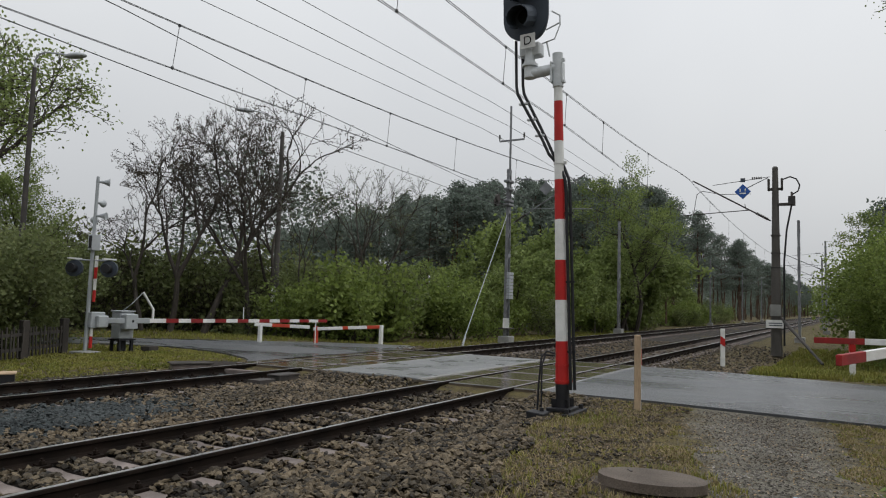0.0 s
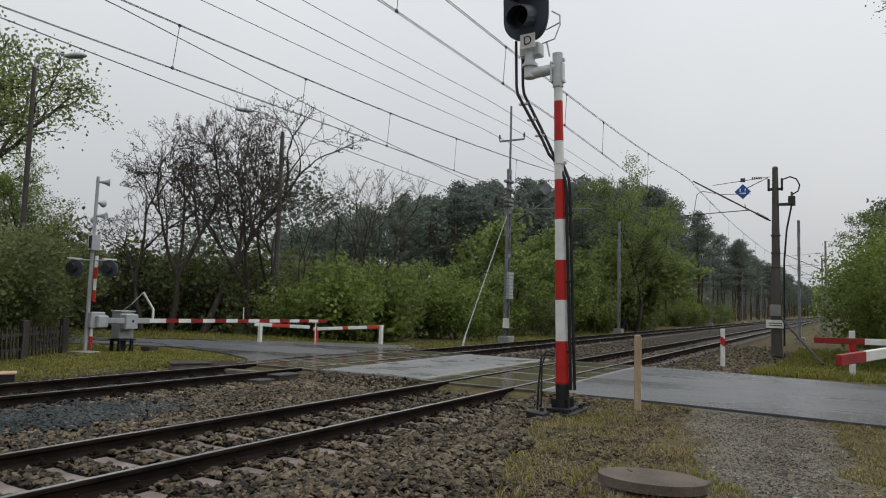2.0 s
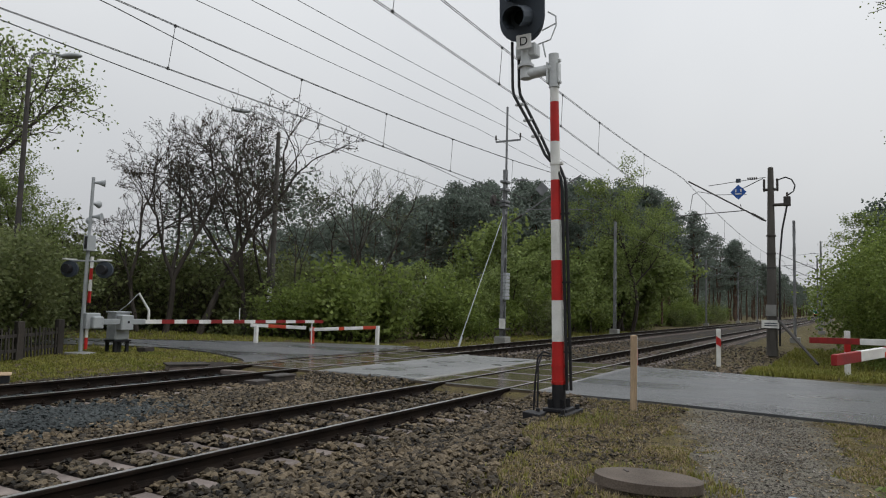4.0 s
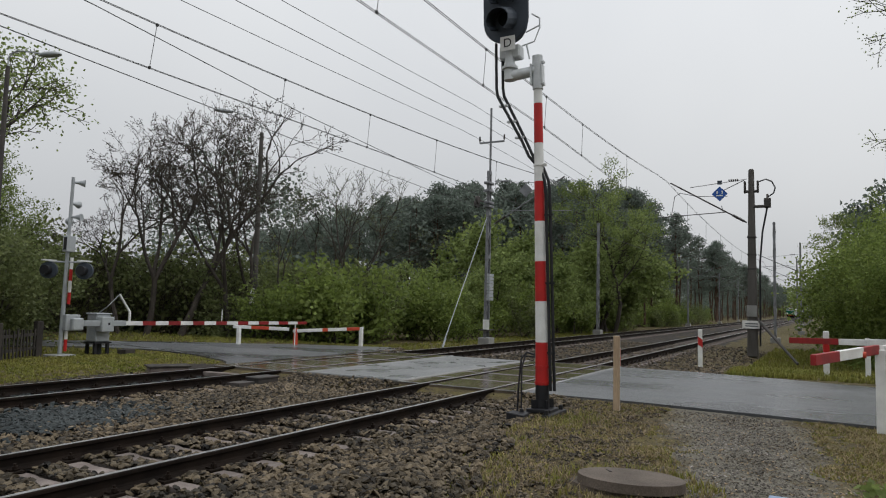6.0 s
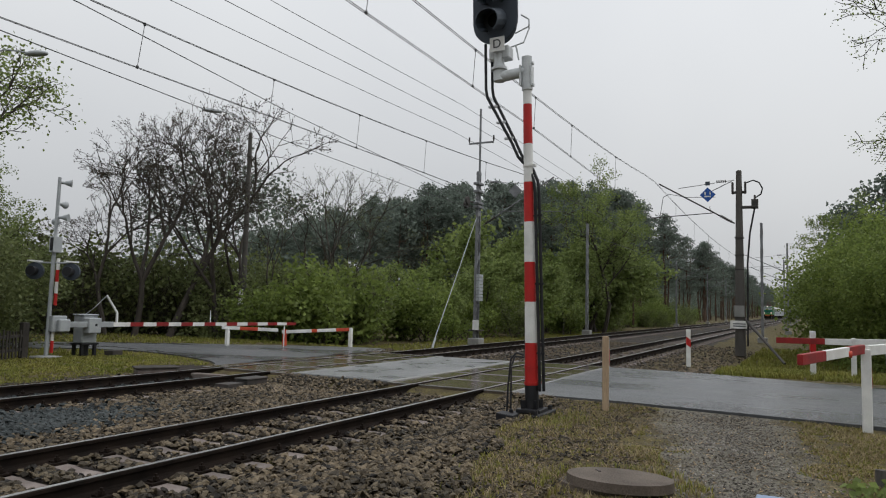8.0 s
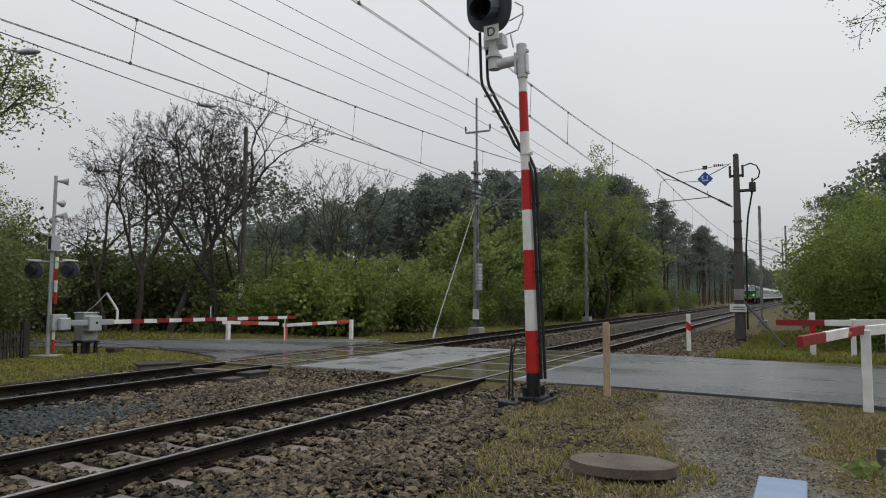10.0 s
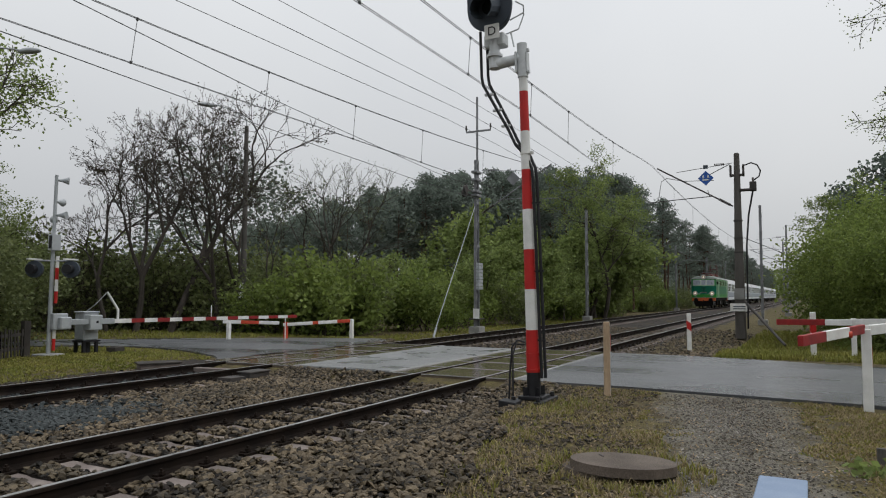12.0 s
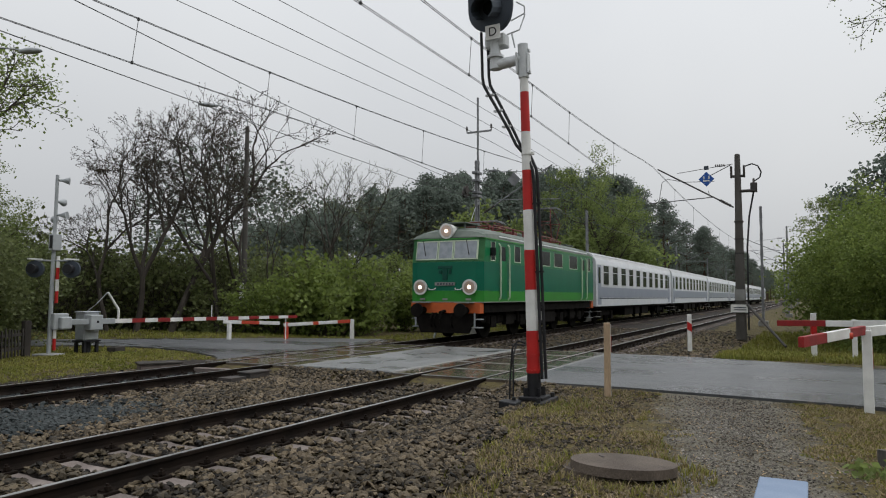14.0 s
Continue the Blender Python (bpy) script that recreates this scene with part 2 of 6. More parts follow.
M["loco_under"] = material("loco_under", (0.005, 0.0045, 0.004), (0.011, 0.0095, 0.008), scale=3, rough=0.85, fine=0.2, spec=0.08)
M["coach_white"] = material("coach_white", (0.62, 0.64, 0.66), (0.55, 0.57, 0.60), scale=1.5, rough=0.35, fine=0.04)
M["coach_grey"] = material("coach_grey", (0.27, 0.30, 0.36), (0.24, 0.27, 0.33), scale=1.5, rough=0.35, fine=0.04)
M["coach_roof"] = material("coach_roof", (0.55, 0.56, 0.57), (0.46, 0.47, 0.48), scale=1.5, rough=0.5, fine=0.06)
M["window"] = material("window", (0.012, 0.016, 0.016), (0.02, 0.024, 0.024), rough=0.2, fine=0.05, spec=0.1)
# glass with the reflected sky painted in as a grey-blue base
M["screen"] = material("screen", (0.22, 0.25, 0.28), (0.30, 0.33, 0.36), rough=0.05, fine=0.05, spec=0.5)
M["mirror"] = material("mirror", (0.55, 0.42, 0.34), (0.62, 0.48, 0.4), rough=0.3, metal=0.9, fine=0.03)
M["lamp_on"] = glow("lamp_on", (1.0, 0.82, 0.66), 3.2)
M["lamp_dim"] = glow("lamp_dim", (1.0, 0.93, 0.85), 0.6)
M["panto"] = material("panto", (0.16, 0.035, 0.03), (0.12, 0.03, 0.028), rough=0.5, fine=0.1)


# ---- mesh helpers ----
def box(bm, x0, x1, y0, y1, z0, z1, m=None):
    v = [bm.verts.new(p) for p in ((x0, y0, z0), (x1, y0, z0), (x1, y1, z0), (x0, y1, z0), (x0, y0, z1), (x1, y0, z1), (x1, y1, z1), (x0, y1, z1))]
    if m:
        for a in v:
            a.co = m @ a.co
    for f in ((3, 2, 1, 0), (4, 5, 6, 7), (0, 1, 5, 4), (1, 2, 6, 5), (2, 3, 7, 6), (3, 0, 4, 7)):
        bm.faces.new([v[i] for i in f])
    return v


def tube(bm, a, b, r0, r1=None, n=10, caps=True):
    a, b = Vector(a), Vector(b)
    r1 = r0 if r1 is None else r1
    q = (b - a).to_track_quat("Z", "Y")
    rings = []
    for p, r in ((a, r0), (b, r1)):
        rings.append([bm.verts.new(p + q @ Vector((r * math.cos(2 * math.pi * i / n), r * math.sin(2 * math.pi * i / n), 0))) for i in range(n)])
    for i in range(n):
        f = bm.faces.new((rings[0][i], rings[0][(i + 1) % n], rings[1][(i + 1) % n], rings[1][i]))
        f.smooth = n > 6
    if caps:
        for c in (rings[0][::-1], rings[1]):
            for e in bm.faces.new(c).edges:
                e.smooth = False


def pipe(bm, pts, r, n=8):
    for a, b in zip(pts, pts[1:]):
        tube(bm, a, b, r, r, n)


def extrude(bm, profile, axis_from, axis_to, to3):
    """A closed profile of (u, v) swept from one station to another; to3(s, u, v) gives the point."""
    a = [bm.verts.new(to3(axis_from, u, v)) for u, v in profile]
    b = [bm.verts.new(to3(axis_to, u, v)) for u, v in profile]
    n = len(profile)
    for i in range(n):
        bm.faces.new((a[i], a[(i + 1) % n], b[(i + 1) % n], b[i]))
    bm.faces.new(a[::-1])
    bm.faces.new(b)


def mesh_of(name, bm, mats, bevel=0.0):
    if bevel:
        bmesh.ops.bevel(bm, geom=bm.edges[:], offset=bevel, segments=1, affect="EDGES", clamp_overlap=True)
    bmesh.ops.recalc_face_normals(bm, faces=bm.faces[:])
    me = bpy.data.meshes.new(name)
    bm.to_mesh(me)
    bm.free()
    for k in (mats if isinstance(mats, (list, tuple)) else [mats]):
        me.materials.append(M[k])
    return me


def part(name, bm, mat, parent=None, label="", bevel=0.0, at=None):
    ob = new(name, mesh_of(name, bm, mat, bevel))
    if parent:
        ob.parent = parent
    if at:
        ob.matrix_basis = at
    if label:
        ob["label"] = label
    return ob


def thing(name, label, category, at=None, group="", kind=""):
    ob = new(name)
    ob.empty_display_size = 0.2
    if at:
        ob.matrix_basis = at
    return tagged(ob, label, category, group, kind)


def pydata(name, verts, faces, mat, parent=None, smooth=False):
    me = bpy.data.meshes.new(name)
    me.from_pydata(verts, [], faces)
    me.materials.append(M[mat])
    if smooth:
        me.polygons.foreach_set("use_smooth", [True] * len(me.polygons))
    me.update()
    ob = new(name, me)
    if parent:
        ob.parent = parent
    return ob


def BM():
    return bmesh.new()


# ---- ground ----
TRACK_1, TRACK_2 = 6.49, 11.92
ROAD_0, ROAD_1 = 12.75, 20.1


def smooth(a, b, v):
    t = min(1.0, max(0.0, (v - a) / (b - a)))
    return t * t * (3 - 2 * t)


def ground_height(x, y):
    """Ballast bed between the shoulders, a dip beside them, verge level with the road at the crossing."""
    bed = smooth(3.6, 4.9, y + (1.3 if x > ROAD_1 + 1 else 0)) * (1 - smooth(14.0, 15.4, y))
    verge = -0.10 if x < ROAD_1 else -0.10 - 0.35 * smooth(ROAD_1 + 1.0, ROAD_1 + 9, x)
    z = verge * (1 - bed) + -0.235 * bed
    z += 0.05 * noise.noise((x * 0.25, y * 0.25, 3.0)) * (1 - bed) + 0.018 * noise.noise((x * 1.3, y * 1.3, 7.0))
    near = smooth(ROAD_0 - 0.9, ROAD_0, x) * (1 - smooth(ROAD_1, ROAD_1 + 0.9, x))
    if y > 13.2:
        near = smooth(-1.0, 0.0, x - along(NEAR_EDGE, y)) * (1 - smooth(0.0, 1.0, x - along(FAR_EDGE, y)))
    z = z * (1 - near) + -0.06 * near
    if y > 30:
        z += 0.02 * (y - 30)
    return z


def axis_steps(lo, hi, fine_lo, fine_hi, step):
    vals, v, s = [], fine_lo, step
    while v < fine_hi:
        vals.append(v)
        v += step
    while v < hi:
        vals.append(v)
        s *= 1.22
        v += s
    vals.append(hi)
    v, s = fine_lo, step
    while v > lo:
        s *= 1.22
        v -= s
        vals.append(max(v, lo))
    return sorted(set(vals))


def build_ground():
    xs, ys = axis_steps(-900, 2500, -1, 60, 0.3), axis_steps(-900, 1600, -6, 34, 0.3)
    verts = [(x, y, ground_height(x, y)) for y in ys for x in xs]
    n = len(xs)
    faces = [(j * n + i, j * n + i + 1, (j + 1) * n + i + 1, (j + 1) * n + i) for j in range(len(ys) - 1) for i in range(n - 1)]
    ob = pydata("ground", verts, faces, "grass_ground", smooth=True)
    tagged(ob, "flat verge of thin spring grass and bare soil", "ground", kind="structure")


def sheet(name, x0, x1, y0, y1, mat, lift, label, step=0.35, edge=0.0, category="ground"):
    """A thin skin that follows the ground, with a ragged rim."""
    nx, ny = max(2, int((x1 - x0) / step)), max(2, int((y1 - y0) / step))
    verts, faces = [], []
    for j in range(ny + 1):
        for i in range(nx + 1):
            x, y = x0 + (x1 - x0) * i / nx, y0 + (y1 - y0) * j / ny
            if edge:
                if j in (0, ny):
                    y += edge * noise.noise((x * 0.7, y, 1.7))
                if i in (0, nx):
                    x += edge * noise.noise((y * 0.7, x, 4.1))
            rim = i in (0, nx) or j in (0, ny)
            verts.append((x, y, ground_height(x, y) + (-0.03 if rim else lift)))
    for j in range(ny):
        for i in range(nx):
            a = j * (nx + 1) + i
            faces.append((a, a + 1, a + nx + 2, a + nx + 1))
    ob = pydata(name, verts, faces, mat, smooth=True)
    return tagged(ob, label, category, kind="structure")


NEAR_EDGE = ((13.0, 12.75), (14.0, 13.9), (16.5, 14.9), (18.8, 15.3), (21, 14.6), (24, 12.2), (28, 7.5), (34, 0.0))
FAR_EDGE = ((13.0, 20.4), (14.0, 22.4), (16, 21.9), (18, 20.7), (20, 19.5), (22.4, 17.9), (26, 14.5), (30, 10.0), (34, 5.0))


def along(table, v):
    for (v0, x0), (v1, x1) in zip(table, table[1:]):
        if v <= v1:
            return x0 + (x1 - x0) * max(0.0, (v - v0) / (v1 - v0))
    return table[-1][1]


def on_road(x, y, margin=0.15):
    if y > 13.2:
        return y < 34 and along(NEAR_EDGE, y) - margin < x < along(FAR_EDGE, y) + margin
    return ROAD_0 - margin < x < ROAD_1 + margin


def build_road():
    bm = BM()
    
    for ya, yb in ((-80, TRACK_1 - 1.32), (TRACK_2 + 1.32, 34)):
        n = 40
        rows = []
        for i in range(n + 1):
            y = ya + (yb - ya) * i / n
            w0 = 0.12 * noise.noise((y * 0.6, 2.0, 0)) - 0.5 * smooth(3, -2, y)
            w1 = 0.12 * noise.noise((y * 0.6, 9.0, 0)) - 1.3 * smooth(3.5, -3, y)
            if ya > 0:
                w0 += along(NEAR_EDGE, y) - ROAD_0
                w1 += along(FAR_EDGE, y) - ROAD_1
            rows.append([(ROAD_0 + w0, y, -0.25), (ROAD_0 + w0, y, -0.02), (ROAD_0 + w0 + 1.5, y, 0.0), (ROAD_1 + w1 - 1.5, y, 0.0), (ROAD_1 + w1, y, -0.02), (ROAD_1 + w1, y, -0.25)])
        vs = [[bm.verts.new(p) for p in r] for r in rows]
        for a, b in zip(vs, vs[1:]):
            for i in range(5):
                bm.faces.new((a[i], a[i + 1], b[i + 1], b[i]))
    ob = part("road", bm, "asphalt")
    tagged(ob, "wet grey asphalt road running up to the railway crossing", "road", kind="structure")
    # asphalt infill between the two tracks
    bm = BM()
    box(bm, ROAD_0 + 0.1, ROAD_1 - 0.2, TRACK_1 + 1.36, TRACK_2 - 1.36, -0.3, 0.0)
    ob = part("road_infill", bm, "deck", bevel=0.02)
    tagged(ob, "pale worn concrete deck between the two tracks", "road", kind="structure")


def rail_profile():
    return [(-0.075, -0.172), (0.075, -0.172), (0.075, -0.160), (0.02, -0.140), (0.009, -0.12), (0.009, -0.048), (0.036, -0.036), (0.036, -0.008), (0.028, -0.0005), (-0.028, -0.0005), (-0.036, -0.008), (-0.036, -0.036), (-0.009, -0.048), (-0.009, -0.12), (-0.02, -0.140), (-0.075, -0.160)]


def build_track(yc, name, label):
    track = thing(name, label, "railway track", pose(0, yc, 0), "railway tracks")
    for side in (-0.7525, 0.7525):
        bm = BM()
        extrude(bm, rail_profile(), -60, 700, lambda s, u, v: (s, side + u, v))
        rail = part("rail", bm, "rail_rust", track, "rusty steel rail")
        bm = BM()
        extrude(bm, [(-0.027, 0), (0.027, 0), (0.027, 0.0025), (-0.027, 0.0025)], -60, 700, lambda s, u, v: (s, side + u, v))
        part("running_surface", bm, "rail_top", rail, "polished running surface")
    bm = BM()
    prof = [(-1.25, -0.36), (1.25, -0.36), (1.25, -0.20), (1.2, -0.178), (0.45, -0.178), (0.35, -0.195), (-0.35, -0.195), (-0.45, -0.178), (-1.2, -0.178), (-1.25, -0.20)]
    extrude(bm, prof, -0.095, 0.095, lambda s, u, v: (s, u, v))
    sleeper = mesh_of("sleeper", bm, "sleeper")
    spots = [4.26 + 0.5903 * i for i in range(-22, 1100)]
    clip = BM()
    box(clip, -0.085, 0.085, -0.175, 0.175, -0.179, -0.168)
    for s in (-1, 1):
        box(clip, -0.085, 0.085, s * 0.075, s * 0.175, -0.178, -0.150)
        tube(clip, (0, s * 0.125, -0.15), (0, s * 0.125, -0.075), 0.016, n=6)
        tube(clip, (0, s * 0.125, -0.135), (0, s * 0.125, -0.10), 0.03, n=6)
        box(clip, -0.05, 0.05, s * 0.06, s * 0.13, -0.152, -0.132)
    clip_mesh = mesh_of("rail_clip", clip, "rail_rust")
    near = [x for x in spots if -2 < x < 62 and not ROAD_0 - 0.1 < x < ROAD_1 + 0.1]
    for x in near:
        s = new("sleeper", sleeper)
        s.parent, s.matrix_basis = track, pose(x, 0, random.uniform(-0.006, 0.004), 0, 0, random.uniform(-0.6, 0.6))
        if x < 40:
            for side in (-0.7525, 0.7525):
                c = new("rail_clip", clip_mesh)
                c.parent, c.matrix_basis = s, pose(0, side, 0)
    bm = BM()
    for x in spots:
        if 62 <= x < 260 or x <= -2:
            extrude(bm, prof, x - 0.095, x + 0.095, lambda s, u, v: (s, u, v))
    tagged(part("distant_sleeper", bm, "sleeper", track), kind="stuff")
    return track


build_ground()
sheet("ballast_bed", -60, 700, 3.9, 15.0, "ballast", 0.006, "coarse brown-black crushed stone ballast under the tracks, darkened as shade between stones", 1.2, 0.3, "ballast")
sheet("ballast_shoulder", 0.5, 9.4, 2.95, 4.3, "ballast", 0.005, "bed under the stones spilled beside the track, darkened as shade between them", 0.4, 0.5, "ballast")
build_road()
track_a = build_track(TRACK_1, "railway_track", "rusty railway track on concrete sleepers beside the signal")
track_b = build_track(TRACK_2, "railway_track", "farther railway track on concrete sleepers that the train takes")


# ---- trees ----
def limb(verts, faces, a, b, r0, r1, n=4):
    d = (b - a)
    q = d.to_track_quat("Z", "Y")
    k = len(verts)
    for p, r in ((a, r0), (b, r1)):
        for i in range(n):
            verts.append(p + q @ Vector((r * math.cos(2 * math.pi * i / n), r * math.sin(2 * math.pi * i / n), 0)))
    for i in range(n):
        faces.append((k + i, k + (i + 1) % n, k + n + (i + 1) % n, k + n + i))


def leaf(verts, faces, p, size, rng):
    d = Vector((rng.gauss(0, 1), rng.gauss(0, 1), rng.gauss(0, 0.7))).normalized()
    s = d.orthogonal().normalized()
    s.rotate(Matrix.Rotation(rng.uniform(0, 6.28), 3, d))
    k = len(verts)
    w = size * rng.uniform(0.3, 0.5)
    L = size * rng.uniform(0.7, 1.3)
    verts.extend((p, p + d * L * 0.5 + s * w, p + d * L, p + d * L * 0.5 - s * w))
    faces.append((k, k + 1, k + 2, k + 3))


def grow(rng, a, d, length, r, level, o, V, F, LV, LF):
    """One limb: a bent run of segments, side limbs along it, leaves near the thin ends."""
    segs = o["segs"][level]
    p, step = a.copy(), length / segs
    for i in range(segs):
        t0, t1 = i / segs, (i + 1) / segs
        d = (d + Vector((rng.gauss(0, 1), rng.gauss(0, 1), rng.gauss(0, 0.6) + o["lift"])) * o["wander"] * (o["trunk_wander"] if level == 0 else 1.0)).normalized()
        q = p + d * step
        if level < o["draw"]:
            limb(V, F, p, q, r * (1 - 0.75 * t0), r * (1 - 0.75 * t1), 6 if level == 0 else 3)
        if level < o["levels"] and t1 > o["bare"][level]:
            for _ in range(o["kids"][level]):
                az, out = rng.uniform(0, 6.28), radians(rng.uniform(*o["angle"]))
                s = d.orthogonal().normalized()
                s.rotate(Matrix.Rotation(az, 3, d))
                kd = d * math.cos(out) + s * math.sin(out)
                kl = length * o["shrink"] * rng.uniform(0.6, 1.1) * (1.15 - 0.6 * t1)
                grow(rng, q, kd, kl, r * (1 - 0.75 * t1) * o["thin"], level + 1, o, V, F, LV, LF)
        if level >= o["leaf_from"]:
            for _ in range(o["leaves"]):
                off = Vector((rng.gauss(0, 1), rng.gauss(0, 1), rng.gauss(0, 1))) * o["puff"]
                leaf(LV, LF, q + off, o["leaf"], rng)
        p = q


BASE = dict(segs=(6, 4, 3, 2), levels=3, bare=(0.25, 0.1, 0.0), kids=(3, 2, 2), angle=(30, 70), shrink=0.5, lift=0.05, wander=0.16, leaf_from=3, leaves=3, leaf=0.16, puff=0.18, draw=9, trunk_wander=1.0, thin=0.6)


def make_tree(name, label, seed, height, radius, leaf_mat, bark="bark", stems=1, **kw):
    o = dict(BASE)
    o.update(kw)
    rng = random.Random(seed)
    V, F, LV, LF = [], [], [], []
    for i in range(stems):
        lean = Vector((rng.gauss(0, 0.12), rng.gauss(0, 0.12), 1)) if stems == 1 else Vector((rng.gauss(0, 0.35), rng.gauss(0, 0.35), 1))
        foot = Vector((0, 0, -0.3)) if stems == 1 else Vector((rng.gauss(0, 0.03), rng.gauss(0, 0.03), -0.2))
        grow(rng, foot, lean.normalized(), height * rng.uniform(0.8, 1.0) * 0.85, radius * rng.uniform(0.7, 1), 0, o, V, F, LV, LF)
    tree = thing(name, label, "bush" if "bush" in name else "tree")
    pydata("trunk", V, F, bark, tree)
    if LV:
        pydata("crown", LV, LF, leaf_mat, tree)
    return tree


def put(tree, x, y, s=1.0, turn=None, sz=None, first=[]):
    """Places the tree itself the first time and a copy of it after that."""
    m = Matrix.Translation((x, y, ground_height(x, y) - 0.1)) @ Matrix.Rotation(random.uniform(0, 6.28) if turn is None else turn, 4, "Z") @ Matrix.Diagonal((s, s, sz or s, 1))
    if tree.name not in first:
        first.append(tree.name)
        tree.matrix_basis = m
        return tree
    c = copy_thing(tree, Matrix.Identity(4))
    c.matrix_basis = m
    return c


def interp(table, x):
    for (x0, v0), (x1, v1) in zip(table, table[1:]):
        if x <= x1:
            return v0 + (v1 - v0) * (x - x0) / (x1 - x0)
    return table[-1][1]


# ---- woods and bushes ----
def make_scots(label, seed, height, crown=0.5, wide=2.6):
    """A Scots pine: bare lower trunk, rounded crown of tufted, haze-paled needles on spreading boughs."""
    rng = random.Random(seed)
    V, F, LV, LF = [], [], [], []
    p = Vector((0, 0, -0.3))
    for i in range(6):
        q = Vector((rng.gauss(0, 0.12), rng.gauss(0, 0.12), height * (i + 1) / 6.3))
        limb(V, F, p, q, 0.19 * (1 - i / 7), 0.19 * (1 - (i + 1) / 7), 6)
        p = q
    for i in range(34):
        t = rng.random() ** 0.8
        z = height * (1 - crown) + height * crown * t
        r = wide * (math.sin(math.pi * (0.18 + 0.80 * t)) ** 0.7) * rng.uniform(0.45, 1.0)
        az = rng.uniform(0, 6.28)
        a = Vector((0, 0, z - 0.4))
        e = Vector((math.cos(az) * r, math.sin(az) * r, min(z + 0.15 * r, height * 0.99)))
        limb(V, F, a, e, 0.05, 0.015, 3)
        for c in range(3):
            hub = a.lerp(e, rng.uniform(0.45, 1.0)) + Vector((rng.gauss(0, 0.25), rng.gauss(0, 0.25), rng.gauss(0.1, 0.12)))
            for _ in range(26):
                leaf(LV, LF, hub + Vector((rng.gauss(0, 0.34), rng.gauss(0, 0.34), rng.gauss(0, 0.2))), 0.26, rng)
    tree = thing("pine_tree", label, "tree")
    pydata("trunk", V, F, "pine_bark", tree)
    pydata("crown", LV, LF, "hazed_needle", tree)
    return tree


random.seed(11)
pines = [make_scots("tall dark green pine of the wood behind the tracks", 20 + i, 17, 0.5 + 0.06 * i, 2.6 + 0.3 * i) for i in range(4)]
greens = [make_tree("broadleaf_tree", "loose-crowned tree in light green spring leaf", 40 + i, 10, 0.14, "leaf_mid", leaves=3, leaf=0.295, puff=0.34, kids=(2, 2, 2), segs=(7, 4, 3, 2), draw=3) for i in range(3)]
bush_o = dict(stems=5, segs=(4, 3, 2, 2), levels=2, leaf_from=1, kids=(2, 2, 1), bare=(0.05, 0, 0), wander=0.24, draw=2)
bushes = [make_tree("bush", "bright green bush in fresh leaf beside the railway", 60 + i, 3.4, 0.04, "leaf_fresh", leaves=3, leaf=0.185, puff=0.26, **bush_o) for i in range(3)]
dull = [make_tree("bush", "dull olive bush just coming into leaf", 70 + i, 3.6, 0.04, "leaf_dull", leaves=3, leaf=0.165, puff=0.24, **bush_o) for i in range(2)]
thickets = [make_tree("bare_bush", "leafless grey-brown thicket of thin stems", 90 + i, 5.0, 0.03, "leaf_brown", "dark_bark", stems=8, segs=(6, 4, 3, 2), levels=2, leaf_from=2, leaves=1, leaf=0.08, puff=0.1, kids=(1, 2, 1), bare=(0.1, 0, 0), wander=0.15) for i in range(2)]
airy = make_tree("airy_tree", "tall tree with fine sprays of small new leaves", 101, 12, 0.17, "leaf_mid", leaves=4, leaf=0.12, puff=0.16, kids=(3, 2, 2), segs=(8, 5, 3, 3), shrink=0.5)
olive = make_tree("broad_bush", "large bush with dull yellow-green spring leaves by the fence", 110, 4.6, 0.06, "leaf_dull", stems=6, segs=(6, 4, 3, 2), levels=2, leaf_from=1, leaves=6, leaf=0.13, puff=0.26, kids=(2, 2, 1), bare=(0.05, 0, 0))

tall_bushes = [make_tree("bush", "tall dense bush in fresh green leaf above the guard rail", 65 + i, 6.2, 0.06, "leaf_fresh", stems=6, segs=(6, 4, 3, 2), levels=2, leaf_from=1, leaves=10, leaf=0.115, puff=0.34, kids=(2, 2, 1), bare=(0.05, 0, 0), wander=0.22, draw=2) for i in range(2)]



